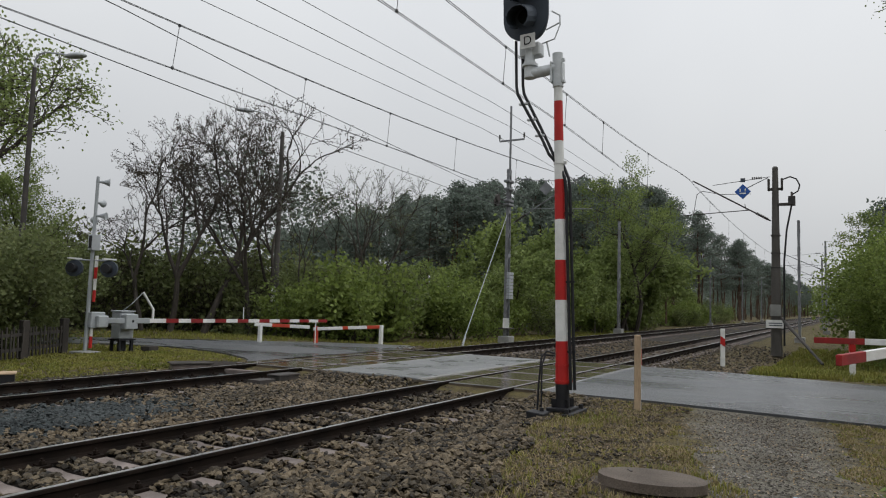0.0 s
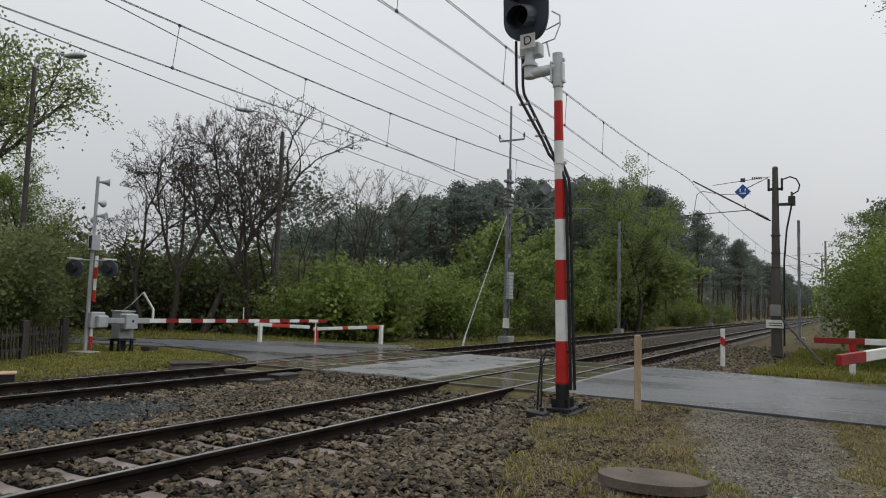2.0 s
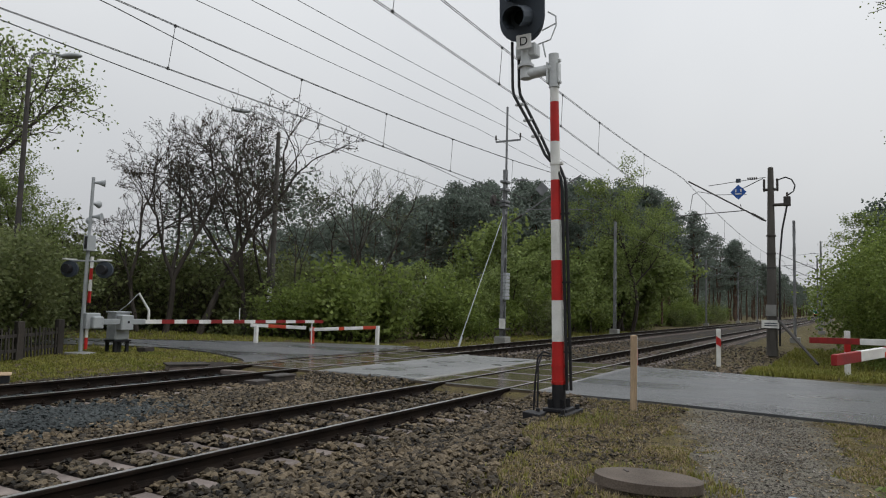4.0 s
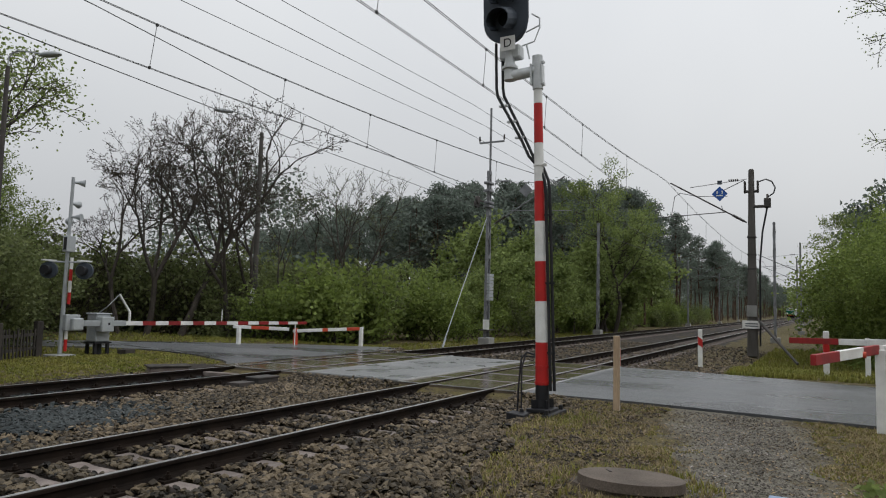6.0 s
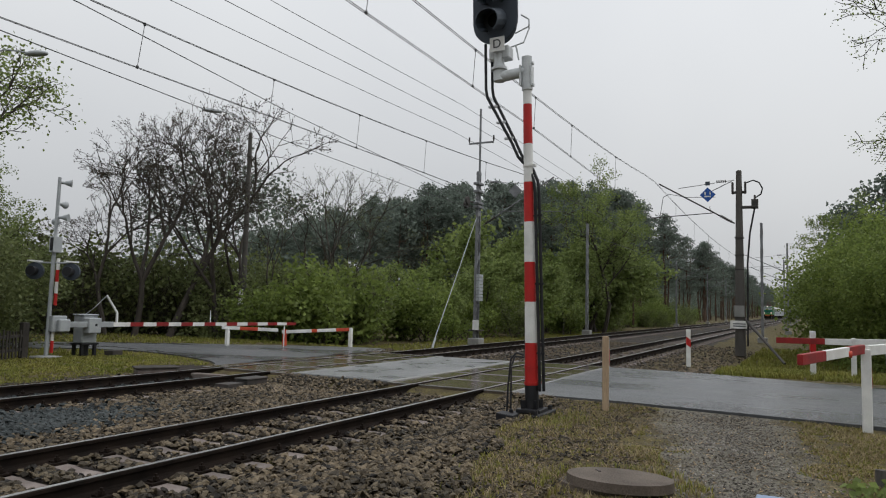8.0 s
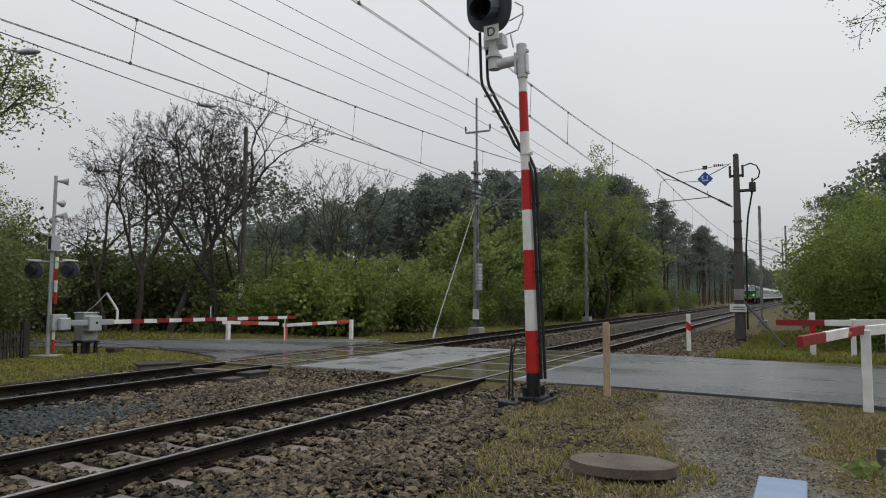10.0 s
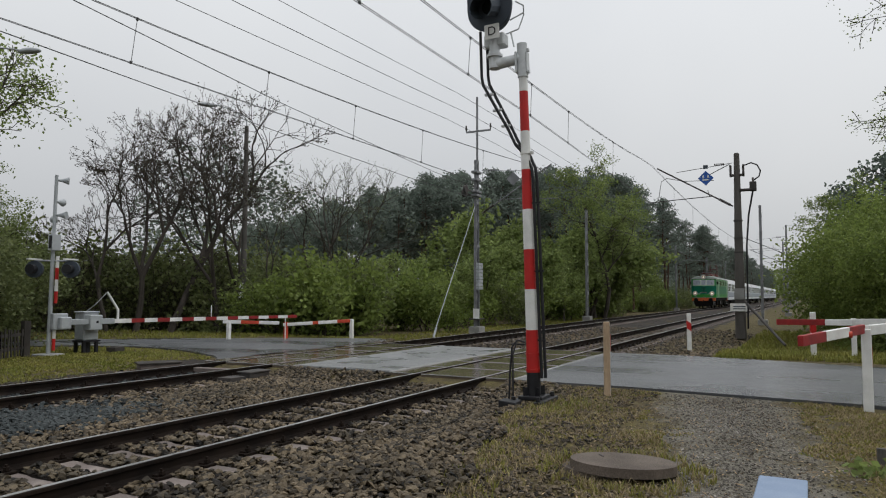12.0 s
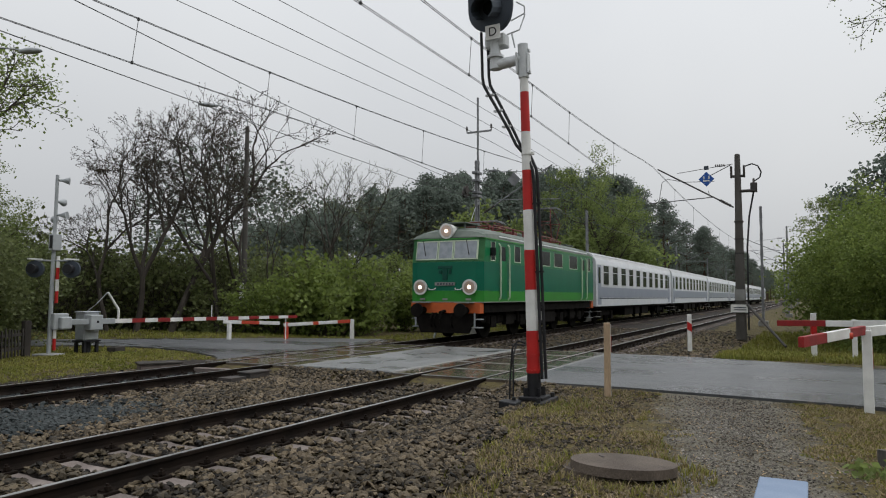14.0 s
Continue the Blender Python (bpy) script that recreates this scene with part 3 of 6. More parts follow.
def fork(rng, p, d, length, r, depth, o, V, F, LV, LF):
    """A crooked limb that divides at its end, with side twigs and buds or leaves on the thin wood."""
    n = 4 if depth > 4 else 3
    for i in range(n):
        d = (d + Vector((rng.gauss(0, 1), rng.gauss(0, 1), rng.gauss(0, 0.7) + o["lift"])) * o["bend"] * (0.35 if depth > o["depth"] - 3 else 1)).normalized()
        q = p + d * length / n
        limb(V, F, p, q, max(0.011, r * (1 - 0.28 * i / n)), max(0.011, r * (1 - 0.28 * (i + 1) / n)), 7 if depth > 5 else 5 if depth > 3 else 3)
        if depth < o["depth"] - 1 and depth > 1 and rng.random() < o["side"]:
            side = d.orthogonal().normalized()
            side.rotate(Matrix.Rotation(rng.uniform(0, 6.28), 3, d))
            fork(rng, q, (d * 0.55 + side).normalized(), length * rng.uniform(0.4, 0.7), r * 0.4, max(0, depth - 3), o, V, F, LV, LF)
        if depth <= o["leafy"]:
            for _ in range(o["leaves"]):
                leaf(LV, LF, q + Vector((rng.gauss(0, 1), rng.gauss(0, 1), rng.gauss(0, 1))) * o["puff"], o["leaf"], rng)
        p = q
    if depth == 0:
        return
    side = d.orthogonal().normalized()
    side.rotate(Matrix.Rotation(rng.uniform(0, 6.28), 3, d))
    kids = 3 if rng.random() < o["three"] else 2
    for k in range(kids):
        out = radians(rng.uniform(*o["angle"])) * (0.55 if k == 0 else 1.0)
        turn = side.copy()
        turn.rotate(Matrix.Rotation(6.28 * k / kids + rng.gauss(0, 0.3), 3, d))
        fork(rng, p, (d * math.cos(out) + turn * math.sin(out)).normalized(), length * rng.uniform(0.64, 0.88), r * (0.74 if k == 0 else 0.62), depth - 1, o, V, F, LV, LF)


FORK = dict(depth=8, bend=0.19, lift=0.09, side=0.24, leafy=1, leaves=1, leaf=0.10, puff=0.06, three=0.12, angle=(16, 38))


def fork_tree(name, label, seed, height, radius, leaf_mat, bark, lean=(0, 0), **kw):
    """Grown once, then scaled to the height asked for."""
    o = dict(FORK)
    o.update(kw)
    rng = random.Random(seed)
    V, F, LV, LF = [], [], [], []
    fork(rng, Vector((0, 0, -0.3)), Vector((lean[0], lean[1], 1)).normalized(), o.get("first", 3.6), radius, o["depth"], o, V, F, LV, LF)
    k = height / max(v.z for v in V)
    tree = thing(name, label, "tree")
    pydata("trunk", [v * k for v in V], F, bark, tree)
    if LV:
        pydata("crown", [v * k for v in LV], LF, leaf_mat, tree)
    return tree


# bare trees beyond the road's bend
bare_label = "dark crooked many-limbed tree with swelling buds and no leaves"
for x, y, h, lean, seed in ((21.6, 28.8, 10.4, (0.02, 0.10), 301), (22.5, 28.1, 11.6, (0.05, -0.08), 302), (23.7, 27.2, 12.3, (0.09, -0.17), 303), (25.3, 25.7, 11.9, (0.0, 0.0), 304), (26.5, 25.2, 9.8, (0.0, 0.0), 305)):
    put(fork_tree("bare_tree", bare_label, seed, h, 0.2, "leaf_brown", "dark_bark", lean), x, y, 1.0, 0.0)
for x, y, h, seed in ((28.7, 22.4, 9.2, 311), (30.0, 21.8, 8.4, 312), (32.0, 23.5, 9.6, 313), (27.6, 24.4, 8.2, 314)):
    put(fork_tree("budding_tree", "slender twiggy tree with a haze of olive buds", seed, h, 0.11, "leaf_dull", "dark_bark", (0, 0), depth=6, leaf=0.075, leaves=2, leafy=2, angle=(18, 36), puff=0.09), x, y, 1.0, 0.0)
for i in range(13):
    u = random.random()
    put(random.choice(thickets), 19.5 + 15 * u, 31.0 - 8.5 * u + random.uniform(-1, 3), random.uniform(0.75, 1.05))
for i in range(30):
    u = (i + random.random()) / 30
    put(random.choice(dull), 18.5 + 18 * u, 34.5 - 10 * u + random.uniform(-1.5, 2), random.uniform(1.15, 1.55))
# low green growth along the far side of the line
for i in range(56):
    x = 26 + 105 * random.random() ** 1.5
    y = 17.2 + random.random() * 5
    if x < 32:
        y += 3.0
    put(random.choice(bushes + bushes + dull), x, y, random.uniform(0.7, 1.35))
for i in range(30):
    x = random.uniform(36, 130)
    put(random.choice(greens), x, random.uniform(20.5, 28), random.uniform(0.6, 1.2))
for x, y, s in ((57, 17.8, 0.8), (59, 20.5, 1.0), (64, 18.2, 1.05), (67, 19.5, 1.0), (49, 17.8, 0.7), (45.5, 20.5, 0.75), (53, 17.0, 0.7)):
    put(random.choice(greens), x, y, s)
put(airy, 60.5, 15.9, 1.2, 1.2)
put(airy, 62.5, 17.0, 1.05, 4.2)
put(greens[1], 61.5, 17.5, 1.35, 2.0)
put(greens[2], 64.5, 18.6, 1.2, 0.7)
# pine wood: a far belt round the clearing, and a stand along the line
SKYLINE = ((0.16, 0.128), (0.25, 0.15), (0.318, 0.181), (0.54, 0.175), (0.683, 0.148), (0.86, 0.105), (1.1, 0.08))
for i in range(165):
    dist, slope = random.uniform(72, 122), random.uniform(0.2, 0.95)
    x = dist / math.sqrt(1 + slope * slope)
    y = x * slope
    top = interp(SKYLINE, slope) * dist + 1.6 - ground_height(x, y)
    put(random.choice(pines), x, y, random.uniform(0.84, 1.02) * top / 17)
for i in range(128):
    x = 84 + 420 * random.random() ** 1.6
    put(random.choice(pines), x, 20.3 + random.random() ** 2 * 14, random.uniform(0.9, 1.08))
# near side of the line
for i in range(8):
    x = 29.5 + 9 * random.random()
    put(random.choice(tall_bushes), x, -2.3 - 0.15 * abs(x - 33) - random.random() * 4.0, random.uniform(0.7, 0.9))
for i in range(26):
    x = 36 + 90 * random.random() ** 1.4
    y = -1.2 - 0.02 * (x - 25) - random.random() * 7
    put(random.choice(bushes), x, y, random.uniform(0.9, 1.5))
for x, y, s in ((34, -3.4, 0.62), (36.5, -5.5, 0.8), (42, -4.5, 0.75), (50, -3.5, 0.7), (58, -3.6, 0.75), (70, -4, 0.8), (85, -3, 0.8), (100, -4, 0.9), (120, -3.5, 0.9)):
    put(random.choice(greens), x, y, s)
put(airy, 44, -2.6, 0.7, 1.0)
put(airy, 40, -3.4, 0.66, 3.0)
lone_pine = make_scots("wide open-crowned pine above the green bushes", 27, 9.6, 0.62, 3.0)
put(lone_pine, 44.0, -3.9, 1.0, 0.5)
put(lone_pine, 40.5, -5.0, 0.95, 2.5)
put(lone_pine, 47.5, -2.4, 0.88, 4.1)
for x, y, s in ((30.5, -3.0, 1.9), (32.0, -4.2, 2.2), (33.5, -2.6, 2.1), (35.5, -3.4, 2.4), (37.5, -2.4, 2.3), (39.5, -3.0, 2.4), (29.0, -4.2, 1.8), (34.5, -5.4, 2.5), (31.0, -5.6, 2.2)):
    put(random.choice(tall_bushes), x, y - 0.4, s * 0.5)
put(fork_tree("airy_tree", "tall tree hanging fine sprays of tiny new leaves over the verge", 331, 11.5, 0.16, "leaf_mid", "bark", (-0.05, 0.1), depth=8, leaves=3, leaf=0.065, leafy=3, puff=0.12, first=3.8, angle=(24, 46), side=0.3), 20.6, -5.6, 1.0, 0.0)
# by the lamp and the picket fence
leafy = [fork_tree("airy_tree", "tall spreading tree with thin pale spring leaves", 340 + i, 12.8, 0.2, "leaf_mid", "bark", (0.05, -0.1), depth=8, leaves=3, leaf=0.105, leafy=2, puff=0.24, angle=(18, 40), bend=0.14, first=2.3) for i in range(2)]
put(leafy[0], 14.0, 37.4, 1.2, 0.0)
put(leafy[1], 15.3, 36.6, 1.14, 0.4)
put(airy, 17.4, 30.8, 0.62, 1.9)
put(airy, 15.8, 31.6, 0.6, 3.3)
for x, y, s in ((9.2, 20.6, 0.95), (10.6, 22.0, 0.9), (8.0, 19.6, 0.95), (11.2, 24.2, 0.9), (6.9, 18.4, 0.9), (13.2, 25.6, 0.95), (12.0, 25.4, 1.0), (11.7, 21.9, 0.95), (12.9, 23.4, 0.9)):
    put(olive, x, y, s)
for i in range(12):
    put(random.choice(dull + bushes), random.uniform(8, 17), random.uniform(25.5, 31), random.uniform(0.8, 1.2))


def far_woods():
    """Undergrowth and crowns deep in the wood, too many to count."""
    rng = random.Random(5)
    LV, LF = [], []
    for _ in range(5200):
        x = 30 + 420 * rng.random() ** 1.3
        y = 26 + rng.random() * 40 if x < 110 else 27 + rng.random() * 25
        if y > 1.25 * x or x * x + y * y < (66 if y < 0.85 * x else 52) ** 2:
            continue
        z = rng.uniform(0.3, 13.0)
        for _ in range(30):
            leaf(LV, LF, Vector((x + rng.gauss(0, 0.9), y + rng.gauss(0, 0.9), z + rng.gauss(0, 0.6))), 0.38, rng)
    ob = pydata("far_woods", LV, LF, "hazed_needle")
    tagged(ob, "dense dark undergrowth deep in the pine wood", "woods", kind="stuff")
    LV, LF = [], []
    for _ in range(900):
        x, y = 90 + 400 * rng.random(), -8 - rng.random() * 22
        for _ in range(16):
            leaf(LV, LF, Vector((x + rng.gauss(0, 1.2), y + rng.gauss(0, 1.2), rng.uniform(0.3, 8.5) + rng.gauss(0, 0.6))), 0.8, rng)
    for _ in range(1100):
        x, y = 640 + 60 * rng.random(), -90 + rng.random() * 190
        for _ in range(14):
            leaf(LV, LF, Vector((x, y + rng.gauss(0, 2), rng.uniform(0.3, 24) + rng.gauss(0, 0.6))), 2.4, rng)
    # unseen belt behind the camera, added to darken what the train windows reflect
    for _ in range(1500):
        x, y = -70 + 95 * rng.random(), -24 - rng.random() * 16
        z = rng.uniform(0.3, 10.5)
        for _ in range(14):
            leaf(LV, LF, Vector((x + rng.gauss(0, 1.0), y + rng.gauss(0, 1.0), z + rng.gauss(0, 0.6))), 0.9, rng)
    ob = pydata("far_trees", LV, LF, "leaf_mid")
    tagged(ob, "distant green trees along the railway and an unseen belt added behind the camera", "woods", kind="stuff")


far_woods()


# ---- overhead line ----
def text_mesh(name, text, size, mat, parent, at):
    cu = bpy.data.curves.new(name, "FONT")
    cu.body, cu.size, cu.extrude, cu.align_x, cu.align_y = text, size, 0.002, "CENTER", "CENTER"
    tmp = bpy.data.objects.new(name, cu)
    me = bpy.data.meshes.new_from_object(tmp)
    bpy.data.objects.remove(tmp)
    me.materials.clear()
    me.materials.append(M[mat])
    ob = new(name, me)
    ob.parent, ob.matrix_basis = parent, at
    return ob


def wire_run(parent, name, pts, r, twin=0.0, label=""):
    bm = BM()
    for off in ((-twin / 2, twin / 2) if twin else (0,)):
        rings = [[bm.verts.new((x, y + off + r * math.cos(1.2566 * k), z + r * math.sin(1.2566 * k))) for k in range(5)] for x, y, z in pts]
        for a, b in zip(rings, rings[1:]):
            for k in range(5):
                bm.faces.new((a[k], a[(k + 1) % 5], b[(k + 1) % 5], b[k]))
    return part(name, bm, "wire", parent, label)


def catenary(label, y_of, contact_of, messenger_of, xs, droppers, twin=0.045):
    t = thing("overhead_line", label, "overhead line", group="overhead lines")
    wire_run(t, "messenger_wire", [(x, y_of(x), messenger_of(x)) for x in xs], 0.008, twin)
    wire_run(t, "contact_wire", [(x, y_of(x), contact_of(x)) for x in xs], 0.007, twin)
    for x in droppers:
        bm = BM()
        y, z0, z1 = y_of(x), contact_of(x), messenger_of(x)
        tube(bm, (x, y, z0), (x + 0.12, y, z1), 0.007, n=5)
        box(bm, x - 0.02, x + 0.02, y - 0.02, y + 0.02, z0 - 0.02, z0 + 0.04)
        box(bm, x + 0.10, x + 0.14, y - 0.02, y + 0.02, z1 - 0.04, z1 + 0.02)
        part("dropper", bm, "wire", t)
    return t


def near_mess(x):
    if x < 34.3:
        return 7.40 + 0.62 * abs((x - 8) / 26.3) ** 3.2
    u = ((x - 34.3) % 60) / 60
    return 8.0 - 3.0 * u * (1 - u)


def far_mess(x):
    if x < 32.1:
        return 7.22 + 0.78 * ((x - 10) / 22.1) ** 2
    u = ((x - 32.1) % 60) / 60
    return 8.0 - 3.0 * u * (1 - u)


span = [-40 + 2.5 * i for i in range(30)] + [35 + 5 * i for i in range(60)]
catenary("twin copper wires hung over the nearer track", lambda x: TRACK_1 + 0.15 * math.sin(x * 0.05), lambda x: interp([(-40, 6.5), (18, 6.52), (34.3, 6.08), (400, 6.0)], x), near_mess, span, [-6, 0, 5, 9.5, 13.8, 17.8, 21.2, 27.0, 41, 48, 55, 62, 69, 76, 83])
catenary("twin copper wires hung over the farther track", lambda x: TRACK_2 + 0.15 * math.cos(x * 0.05) - 0.1, lambda x: interp([(-40, 6.28), (20, 6.26), (34, 6.15), (400, 6.1)], x), far_mess, span, [-4, 2, 5.6, 9.3, 13.2, 17.0, 21.1, 26.2, 40, 47, 54, 61, 68, 75, 82])
anchor = thing("anchor_wires", "pair of overhead wires running off to the lattice mast", "overhead line", group="overhead lines")
wire_run(anchor, "messenger_wire", [(-20, 9.9, 7.6), (8.45, 12.6, 7.37), (15.83, 13.5, 7.19), (26.95, 14.5, 7.05), (31.9, 14.8, 7.05)], 0.011)
wire_run(anchor, "contact_wire", [(-20, 9.9, 6.3), (7.1, 12.6, 6.28), (16, 13.5, 6.31), (24.9, 14.2, 6.35), (31.9, 14.8, 6.5)], 0.011)
bm = BM()
tube(bm, (16.0, 13.5, 6.31), (15.7, 13.45, 7.19), 0.006, n=5)
part("dropper", bm, "wire", anchor)
for y, z in ((15.48, 10.32), (14.1, 10.32), (14.85, 11.5)):
    f = thing("feeder_wire", "thin line wire carried on the mast tops", "wire", group="feeder wires")
    pts = []
    for k in range(40):
        x = -30 + 6 * k
        u = (x + 27.9) % 60 / 60
        pts.append((x, y, z - 2.2 * u * (1 - u)))
    wire_run(f, "wire", pts, 0.011)


def lattice_mast(x, y, h, label, deep=0.34):
    """Two channels joined by battens and diagonal lacing."""
    t = thing("lattice_mast", label, "mast", pose(x, y, -0.3), "overhead line masts")
    h += 0.3
    for s in (-1, 1):
        bm = BM()
        va = [(-s * 0.012, -0.07), (s * 0.05, -0.07), (s * 0.05, -0.056), (s * 0.012, -0.056), (s * 0.012, 0.056), (s * 0.05, 0.056), (s * 0.05, 0.07), (-s * 0.012, 0.07)]
        lo = [bm.verts.new((s * deep * 0.62 - u, v, 0)) for u, v in va]
        hi = [bm.verts.new((s * deep * 0.36 - u, v, h)) for u, v in va]
        for i in range(8):
            bm.faces.new((lo[i], lo[(i + 1) % 8], hi[(i + 1) % 8], hi[i]))
        bm.faces.new(hi)
        part("channel", bm, "steel", t)
    k, z = 0, 0.5
    while z < h - 0.6:
        w0, w1 = deep * (0.62 - 0.26 * z / h), deep * (0.62 - 0.26 * (z + 0.55) / h)
        s = 1 if k % 2 else -1
        bm = BM()
        tube(bm, (s * w0, -0.07, z), (-s * w1, -0.07, z + 0.55), 0.018, n=4)
        tube(bm, (-s * w0, 0.07, z), (s * w1, 0.07, z + 0.55), 0.018, n=4)
        part("lacing_bar", bm, "steel", t)
        z, k = z + 0.6, k + 1
    for z in (0.25 * h, 0.5 * h, 0.75 * h, h - 0.12):
        bm = BM()
        w = deep * (0.66 - 0.26 * z / h)
        box(bm, -w, w, -0.08, 0.08, z - 0.07, z + 0.07)
        part("batten", bm, "steel", t)
    bm = BM()
    box(bm, -0.35, 0.35, -0.3, 0.3, 0, 0.35)
    part("footing", bm, "concrete", t, "concrete footing", 0.03)
    return t


def cantilever(parent, y0, y1, sign, zlow=5.7, ztop=8.0, zs=6.1, mat="steel"):
    """Raking tube, top tie with insulators and steady arm, from the mast at y0 out to y1 (parent space)."""
    d = 1 if y1 > y0 else -1
    bm = BM()
    tube(bm, (0, y0, zlow), (0, y1 + 0.1 * d, ztop + 0.02), 0.035)
    part("raking_tube", bm, mat, parent)
    bm = BM()
    tube(bm, (0, y0, ztop), (0, y1 - 0.8 * d, ztop - 0.25), 0.015, n=6)
    for k in range(5):
        yy = y0 + d * (0.35 + 0.09 * k)
        tube(bm, (0, yy, ztop - 0.02), (0, yy + 0.05 * d, ztop - 0.03), 0.06, n=8)
    part("top_tie", bm, mat, parent)
    bm = BM()
    ya = y0 + d * 0.85
    tube(bm, (0, ya, zs + 0.12), (0, y1 + 0.5 * d, zs - 0.02), 0.022, n=6)
    tube(bm, (0, ya + 0.15 * d, zs + 0.1), (0, ya + 0.22 * d, zs + 0.42), 0.015, n=6)
    part("steady_arm", bm, mat, parent)
    bm = BM()
    tube(bm, (0, y0 + (y1 - y0) * 0.03, zlow + (ztop - zlow) * 0.03), (0, y0 + (y1 - y0) * 0.18, zlow + (ztop - zlow) * 0.18), 0.042)
    for k in range(6):
        f = 0.04 + 0.025 * k
        tube(bm, (0, y0 + (y1 - y0) * f, zlow + (ztop - zlow) * f), (0, y0 + (y1 - y0) * (f + 0.012), zlow + (ztop - zlow) * (f + 0.012)), 0.065, n=8)
    part("insulator", bm, "dark_steel", parent, "brown ribbed insulator")


def catenary_pole():
    t = thing("catenary_pole", "dark weathered concrete pole with a wire bracket and signs", "pole", pose(34.3, 2.75, -0.35), "overhead line masts")
    bm = BM()
    lo = box(bm, -0.20, 0.20, -0.23, 0.23, 0, 8.5)
    for v in lo[4:]:
        v.co.x *= 0.5
        v.co.y *= 0.5
    part("shaft", bm, "pole_concrete", t, bevel=0.05)
    for z in (5.35, 4.55, 3.9):
        bm = BM()
        box(bm, -0.17, 0.17, -0.19, 0.19, z, z + 0.06)
        part("strap", bm, "dark_steel", t)
    cantilever(t, 0.2, 3.45, 1, 6.05, 8.05, 6.45, "dark_steel")
    bm = BM()
    for s in (-1, 1):
        box(bm, -0.1, 0.1, s * 0.27 - 0.045, s * 0.27 + 0.045, 7.4, 7.95)
    box(bm, -0.1, 0.1, -0.31, 0.31, 7.42, 7.52)
    part("bracket", bm, "dark_steel", t, bevel=0.02)
    bm = BM()
    box(bm, -0.15, 0.15, -0.74, -0.1, 6.72, 6.82)
    box(bm, -0.14, 0.14, -0.80, -0.52, 6.7, 7.12)
    tube(bm, (0, -0.66, 7.12), (0, -0.66, 7.32), 0.05)
    part("switch_box", bm, "dark_steel", t, bevel=0.02)
    bm = BM()
    pipe(bm, [(0, -0.3, 7.9), (0, -0.6, 8.0), (0, -0.85, 7.88), (0, -0.98, 7.6), (0, -0.92, 7.35), (0, -0.7, 7.2)], 0.03)
    pipe(bm, [(-0.05, -0.65, 6.7), (-0.1, -0.45, 5.6), (-0.25, -0.35, 4.2), (-0.28, -0.33, 0.5)], 0.04)
    part("cable", bm, "black", t)
    bm = BM()
    box(bm, -0.30, -0.26, -0.36, 0.40, 1.27, 1.62)
    plate = part("number_plate", bm, "white", t, "white plate with two lines of dark writing")
    for z in (1.48, 1.38):
        bm = BM()
        box(bm, -0.305, -0.297, -0.24, 0.28, z - 0.022, z + 0.022)
        part("lettering", bm, "signal_black", plate)
    bm = BM()
    box(bm, -0.285, -0.25, -0.2, 0.22, 1.8, 2.3)
    part("enamel_sign", bm, "concrete", t, "weathered grey plate")
    bm = BM()
    tube(bm, (0, -0.2, 1.7), (-4.1, -1.9, 0.05), 0.07, 0.05)
    part("stay", bm, "dark_steel", t, "raking steel stay")
    # hanging diamond sign on the bracket
    bm = BM()
    box(bm, -0.02, 0.02, -0.245, 0.245, -0.245, 0.245, pose(-0.08, 1.34, 7.42, 45, 0, 0))
    sign = part("diamond_sign", bm, "blue", t, "blue diamond sign with white marks")
    bm = BM()
    box(bm, -0.105, -0.1, 1.20, 1.48, 7.31, 7.37)
    box(bm, -0.105, -0.1, 1.20, 1.26, 7.42, 7.56)
    box(bm, -0.105, -0.1, 1.42, 1.48, 7.42, 7.56)
    part("sign_mark", bm, "white", sign)
    bm = BM()
    box(bm, -0.1, -0.06, 1.24, 1.44, 7.86, 8.04)
    part("small_plate", bm, "signal_black", t)
    bm = BM()
    tube(bm, (-0.05, 0.3, 8.0), (-0.05, 1.34, 7.5), 0.02, n=6)
    pipe(bm, [(-0.05, 1.0, 7.3), (-0.05, 2.3, 7.35), (-0.05, 3.1, 7.55), (-0.05, 3.35, 7.4), (-0.05, 3.5, 6.5)], 0.015, 6)
    part("jumper_cable", bm, "wire", t)


catenary_pole()
lat = lattice_mast(32.1, 14.85, 8.5, "grey steel lattice mast with a crossarm and wire weights")
bm = BM()
tube(bm, (0.08, 0, 8.4), (0.08, 0, 12.1), 0.055)
part("top_pole", bm, "steel", lat)
bm = BM()
box(bm, 0.04, 0.12, -0.75, 0.62, 10.28, 10.36)
part("crossarm", bm, "steel", lat)
for yy, zz in ((-0.75, 10.36), (0.62, 10.36), (0.0, 11.75)):
    bm = BM()
    tube(bm, (0.08, yy, zz), (0.08, yy, zz + 0.1), 0.03, n=8)
    tube(bm, (0.08, yy, zz + 0.08), (0.08, yy, zz + 0.3), 0.055, 0.04, n=8)
    part("insulator", bm, "dark_steel", lat, "dark bell insulator")
cantilever(lat, -0.3, -3.9, -1, 6.05, 8.25, 6.6)
for z in (8.1, 7.7, 7.1, 6.9):
    bm = BM()
    box(bm, -0.32, 0.3, -0.16, 0.16, z, z + 0.13)
    part("clamp", bm, "steel", lat, bevel=0.02)
for yy, z in ((0.25, 7.2), (0.32, 7.0)):
    bm = BM()
    tube(bm, (-0.9, yy, z), (-0.9, yy - 0.12, z), 0.2, n=14)
    box(bm, -0.9, -0.2, yy - 0.1, yy - 0.02, z - 0.03, z + 0.03)
    part("tension_wheel", bm, "dark_steel", lat)
